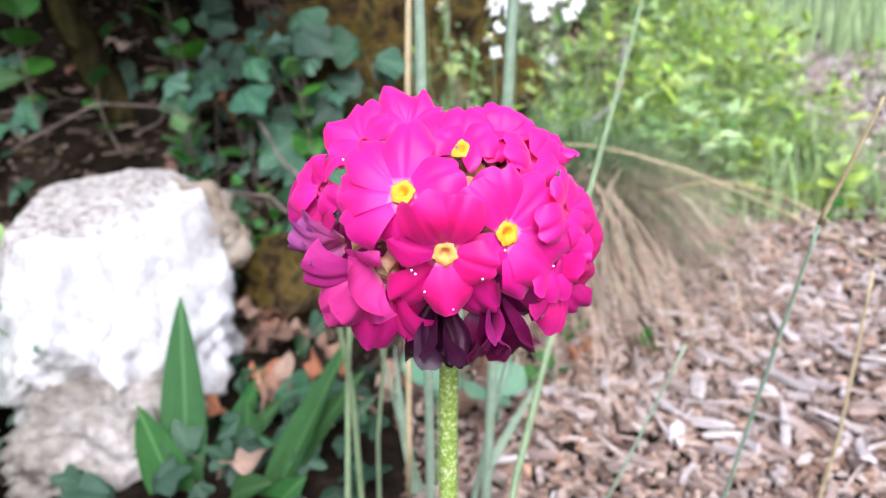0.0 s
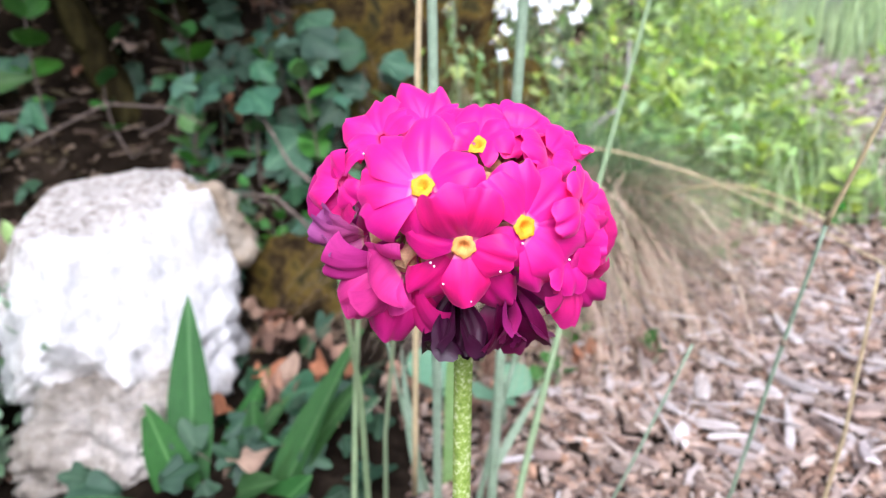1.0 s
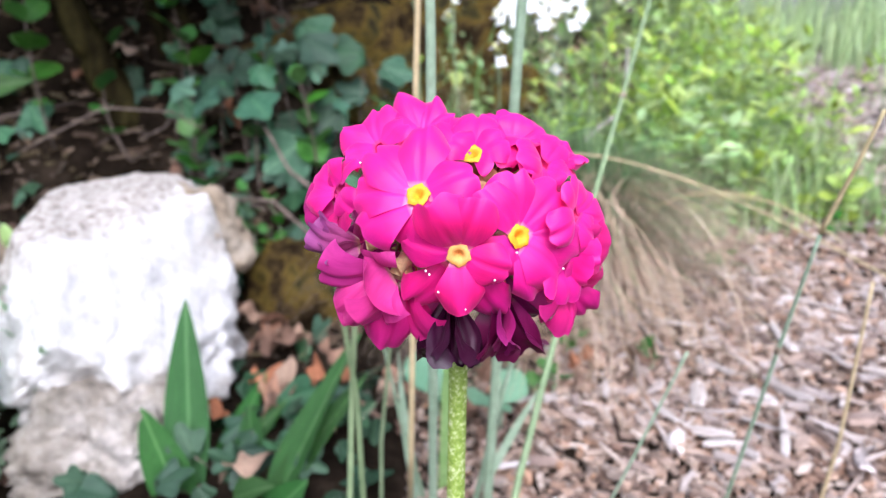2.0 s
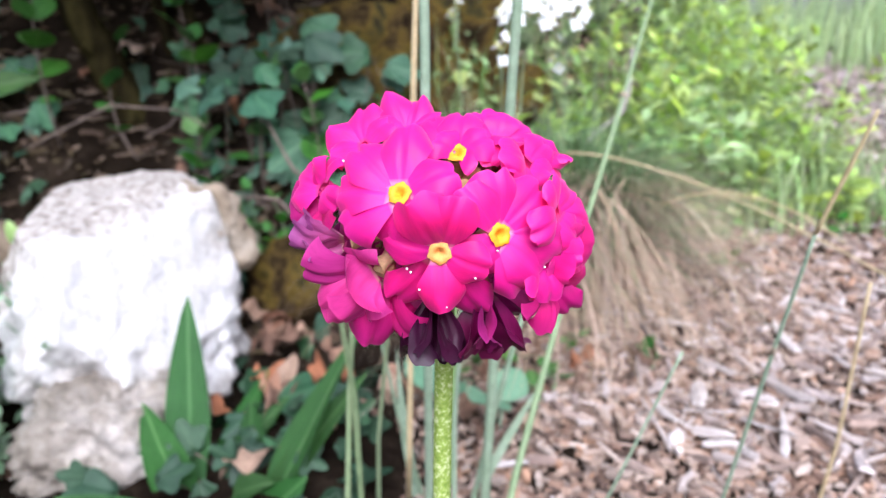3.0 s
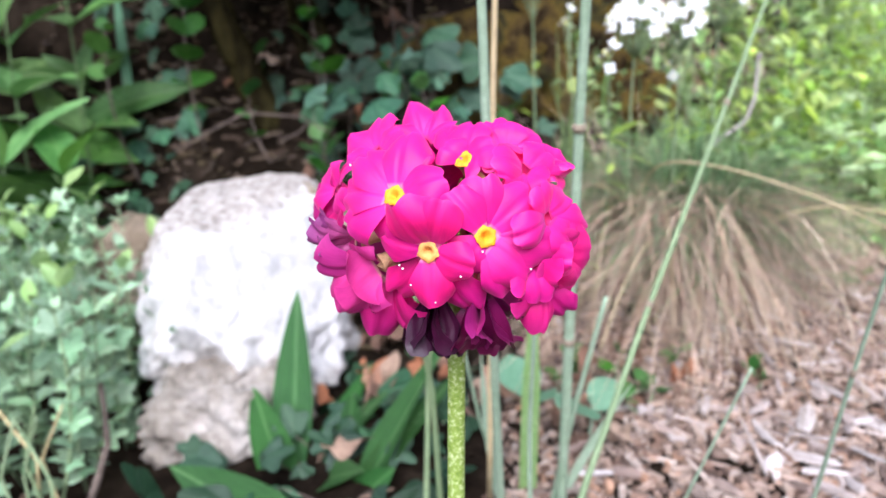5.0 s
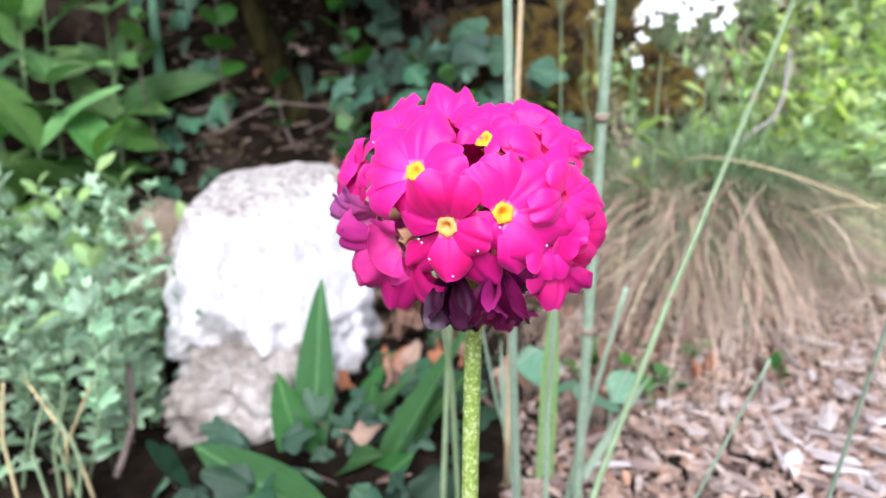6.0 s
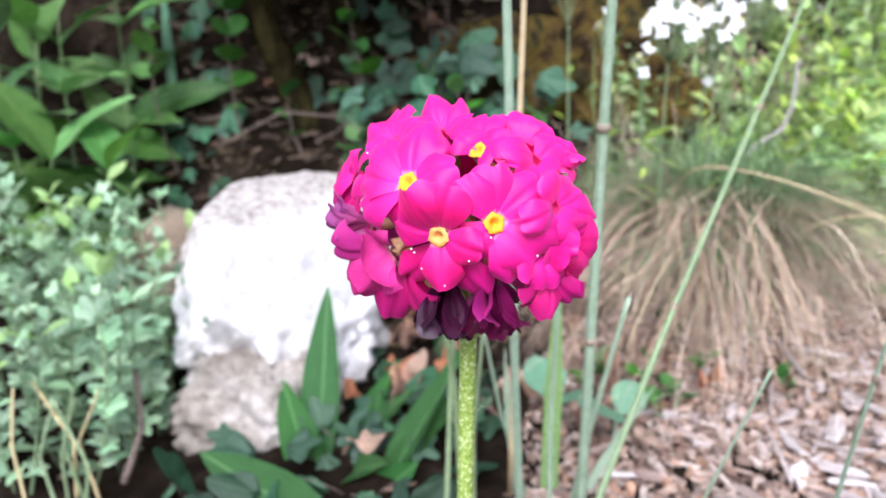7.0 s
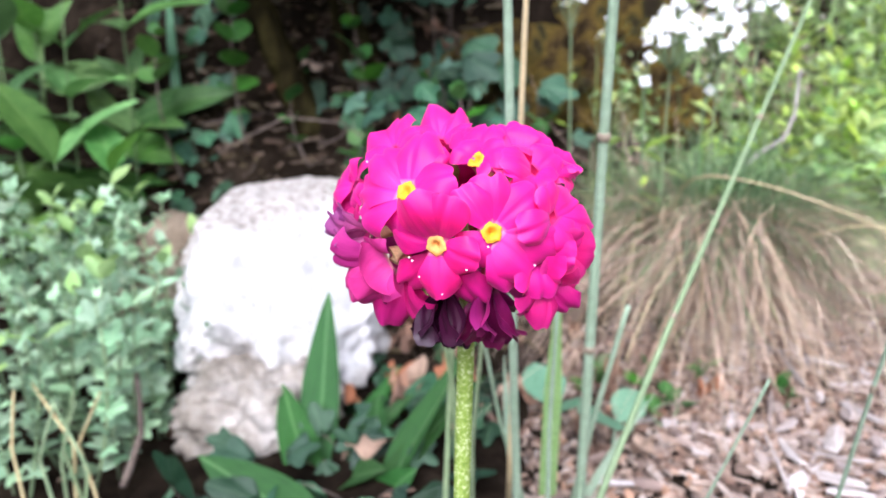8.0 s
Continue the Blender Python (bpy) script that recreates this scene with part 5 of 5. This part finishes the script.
# ---- white flowers ----
def flower_mesh(name, size):
    """A small flower with four round white petals."""
    pieces = []
    for k in range(4):
        rot = Matrix.Rotation(math.pi / 2 * k, 4, "Z")
        v, f = [], []
        for j in range(5):
            t = j / 4
            w = size * 0.36 * math.sin(math.pi * min(1, 0.15 + 0.75 * t))
            for u in (-1, -0.5, 0, 0.5, 1):
                v.append(rot @ Vector((u * w, size * (0.08 + 0.92 * t * (1 - 0.15 * u * u)), size * (0.12 * t - 0.1 * u * u))))
        for j in range(4):
            for i in range(4):
                a = j * 5 + i
                f.append((a, a + 1, a + 6, a + 5))
        pieces.append((v, f))
    return make_mesh(name, *joined(pieces), WHITE)


WHITES = [flower_mesh("blossom", 0.0046), flower_mesh("blossom", 0.0055)]
MIDDLE = make_mesh("middle", *tube([(0, 0, -0.004), (0, 0, 0.0), (0, 0, 0.002)], [0.0006, 0.0012, 0.0008], 8), PALEYELLOW)


def rock_cress(base, top, blossoms, width, r, label):
    base, top = Vector(base), Vector(top)
    ob = thing("rock_cress", label, "flower", base, "white flowers behind the tussock")
    line = bezier((0, 0, 0), (top - base) * 0.5 + Vector((r.gauss(0, 0.006), 0, 0)), top - base, 8)
    part("stem", make_mesh("stem", *tube(line, [0.0010 - 0.00007 * i for i in range(8)], 7), STEMGREEN), ob)
    for k in range(blossoms):
        a, q = k * 2.4, math.sqrt((k + 0.5) / blossoms)
        p = top - base + Vector((math.cos(a) * q * width, math.sin(a) * q * width, 0.012 * (1 - q * q) - 0.012 * q + r.gauss(0, 0.003)))
        m = facing(p, Vector((math.cos(a) * q, math.sin(a) * q - 0.5, 0.6)), r.uniform(0, 6))
        fl = part("blossom", r.choice(WHITES), ob, m)
        part("middle", MIDDLE, fl)
        s = line[-1 - min(1, int(q * 2))]
        part("pedicel", make_mesh("pedicel", *tube(bezier(s, (s + p) / 2 + Vector((0, 0, -0.002)), p, 4), 0.0004, 5), STEMGREEN), ob)
    for k in range(5):
        a = r.uniform(0, 6.3)
        i = 1 + k
        part("leaf", r.choice(WEEDS), ob, frame_of(line[i], (math.cos(a), math.sin(a), 0.6), (0, 0, 1)))
    return ob


r = random.Random(61)
rock_cress((0.056, 0.545, lie(0.056, 0.545)), (0.047, 0.506, 0.271), 34, 0.020, r, "rock cress with a dense head of white flowers")
rock_cress((0.080, 0.555, lie(0.080, 0.555)), (0.075, 0.512, 0.273), 26, 0.015, r, "rock cress with a dense head of white flowers")
rock_cress((0.035, 0.545, lie(0.035, 0.545)), (0.031, 0.489, 0.241), 3, 0.006, r, "rock cress with a few white flowers")
rock_cress((0.072, 0.54, lie(0.072, 0.54)), (0.074, 0.547, 0.239), 3, 0.006, r, "rock cress with a few white flowers")
rock_cress((-0.02, 0.58, lie(-0.02, 0.58)), (-0.026, 0.553, 0.298), 7, 0.012, r, "rock cress with a small head of white flowers")
rock_cress((0.115, 0.62, lie(0.115, 0.62)), (0.103, 0.565, 0.289), 22, 0.020, r, "rock cress with a dense head of white flowers")
rock_cress((0.02, 0.60, lie(0.02, 0.60)), (0.0, 0.56, 0.27), 2, 0.005, r, "rock cress with a few white flowers")

# ---- bright weeds and grass behind ----
r = random.Random(71)
for k in range(125):
    y = r.uniform(0.64, 1.15)
    x = 0.02 + 0.27 * y + r.uniform(-0.12, 0.15)
    h = r.uniform(0.05, 0.16)
    z = lie(x, y)
    sprig("weed", "bright yellow-green leafy weed in the grass", "weed", (x, y, z), (x + r.gauss(0, 0.03), y + r.gauss(0, 0.02), z + h), 9, WEEDS, STEMGREEN, 0.0008, r, 64, 0.12, 0.3, "weeds behind the tussock", whorl=3)
for k in range(10):
    x, y = r.choice(((0.089, 0.449), (0.075, 0.44), (0.06, 0.41), (0.03, 0.40), (0.22, 0.56), (0.30, 0.60), (0.33, 0.62), (0.02, 0.44), (0.045, 0.45), (0.12, 0.42)))
    x, y = x + r.gauss(0, 0.004), y + r.gauss(0, 0.004)
    sprig("seedling", "small green seedling in the bark mulch", "seedling", (x, y, lie(x, y)), (x, y, lie(x, y) + 0.018), 2, ROUNDS[:1], STEMGREEN, 0.0008, r, 70, 0.6, 0.45, "seedlings in the mulch")

for x, y in ((0.030, 0.382), (-0.005, 0.40)):
    sprig("broad_leaved_seedling", "bluish-green seedling with broad rounded leaves", "seedling", (x, y, lie(x, y)), (x, y, lie(x, y) + 0.03), 1, BLUES, STEMBLUE, 0.0012, r, 62, 0.6, 0.0, "seedlings behind the stalks")

grass = []
for k in range(5200):
    y = 1.0 + 3.4 * r.random() ** 1.6
    x = r.uniform(-0.05, 0.52) * y * 1.5 + r.uniform(0, 0.1)
    if (x > 0.40 * y and y < 1.7 and r.random() < 0.94) or (x < 0.13 and y < 1.1):
        continue
    b = Vector((x, y, lie(x, y)))
    a = r.uniform(0, 6.3)
    h = r.uniform(0.04, 0.15) if y < 1.6 else r.uniform(0.10, 0.17 + 0.10 * (y - 1.6))
    d = Vector((math.cos(a), math.sin(a), 0)) * h * r.uniform(0.1, 0.45)
    grass.append(blade(b, b + d + Vector((0, 0, h)), b + d * 0.2 + Vector((0, 0, h * 0.6)), r.uniform(0.0015, 0.004) * (1 if y < 1.6 else 1.7), 5))
for k in range(2500):
    x, y = r.uniform(-0.02, 0.42), r.uniform(0.62, 0.98)
    b = Vector((x, y, lie(x, y)))
    a, h = r.uniform(0, 6.3), r.uniform(0.03, 0.09)
    d = Vector((math.cos(a), math.sin(a), 0)) * h * r.uniform(0.2, 0.7)
    grass.append(blade(b, b + d + Vector((0, 0, h)), b + d * 0.2 + Vector((0, 0, h * 0.6)), r.uniform(0.0012, 0.003), 5))
for k in range(3500):
    x, y = r.uniform(-2.5, 3.5), r.uniform(1.8, 4.6)
    if 0.0 < x < 0.8 * y:
        continue
    b = Vector((x, y, lie(x, y)))
    a, h = r.uniform(0, 6.3), r.uniform(0.06, 0.2)
    d = Vector((math.cos(a), math.sin(a), 0)) * h * 0.4
    grass.append(blade(b, b + d + Vector((0, 0, h)), b + d * 0.2 + Vector((0, 0, h * 0.6)), r.uniform(0.003, 0.006), 5))
tagged(new("meadow_grass", make_mesh("meadow_grass", *joined(grass), GRASS)), "long bright green meadow grass behind the weeds", "grass", "", "stuff")

cover = []
for k in range(6500):
    y = 0.64 + 1.1 * r.random() ** 1.3
    x = 0.03 + 0.27 * y + r.gauss(-0.02, 0.09)
    if x < 0.12 or x > 0.46 * y or noise.noise((x * 11, y * 9, 2.0)) < -0.12:
        continue
    s = r.uniform(0.2, 0.55)
    m = Matrix.Translation((x, y, lie(x, y) + 0.004 + 0.09 * r.random() ** 1.6)) @ Euler((r.gauss(0.3, 0.5), r.gauss(0, 0.5), r.uniform(0, 6.3))).to_matrix().to_4x4() @ Matrix.Scale(s, 4)
    cover.append(([m @ Vector(v) for v in bl_v], bl_f))
for k in range(2600):
    x, y = r.uniform(-0.03, 0.16), r.uniform(0.60, 0.84)
    if noise.noise((x * 16, y * 16, 4.0)) < -0.1:
        continue
    m = Matrix.Translation((x, y, lie(x, y) + 0.004 + 0.06 * r.random() ** 1.5)) @ Euler((r.gauss(0.4, 0.5), r.gauss(0, 0.5), r.uniform(0, 6.3))).to_matrix().to_4x4() @ Matrix.Scale(r.uniform(0.15, 0.4), 4)
    cover.append(([m @ Vector(v) for v in bl_v], bl_f))
tagged(new("low_leaves", make_mesh("low_leaves", *joined(cover), COVER)), "low light green leaves covering the ground", "ground cover", "", "stuff")

# ---- dead leaves ----
DEAD = []
for s in range(5):
    me = leaf_mesh("dead_leaf", 0.024 + 0.003 * s, 0.017, DEADLEAF, (0.5, 0.8), 0.9 - 0.3 * s, 0.3 * (-1) ** s, 0.35, 6, 12, s * 1.7)
    DEAD.append(me)
r = random.Random(81)
DEADSPOTS = [(-0.116, 0.430, 0.02), (-0.133, 0.488, 0.012), (-0.125, 0.50, 0.016), (-0.14, 0.542, 0.012), (-0.115, 0.47, 0.008), (-0.10, 0.425, 0.010), (-0.135, 0.52, 0.022)]
for k in range(100):
    if k < len(DEADSPOTS):
        x, y, lift = DEADSPOTS[k]
    elif k < 46:
        x, y, lift = r.gauss(-0.09, 0.08), r.uniform(0.36, 0.60), 0.006
    elif k < 58:
        x, y, lift = r.uniform(-0.02, 0.13), r.uniform(0.36, 0.47), 0.003
    else:
        x, y, lift = r.uniform(-0.42, -0.08), r.uniform(0.54, 0.70), 0.008
    ob = new("dead_leaf", DEAD[k % 5])
    ob.matrix_basis = Matrix.Translation((x, y, lie(x, y) + lift)) @ Euler((r.gauss(0.2, 0.3), r.gauss(0, 0.35), r.uniform(0, 6.3))).to_matrix().to_4x4() @ Matrix.Diagonal((r.uniform(0.5, 1.2), r.uniform(0.55, 1.2), 1, 1))
    tagged(ob, "curled dry brown leaf lying on the soil", "leaf", "dead leaves on the soil")
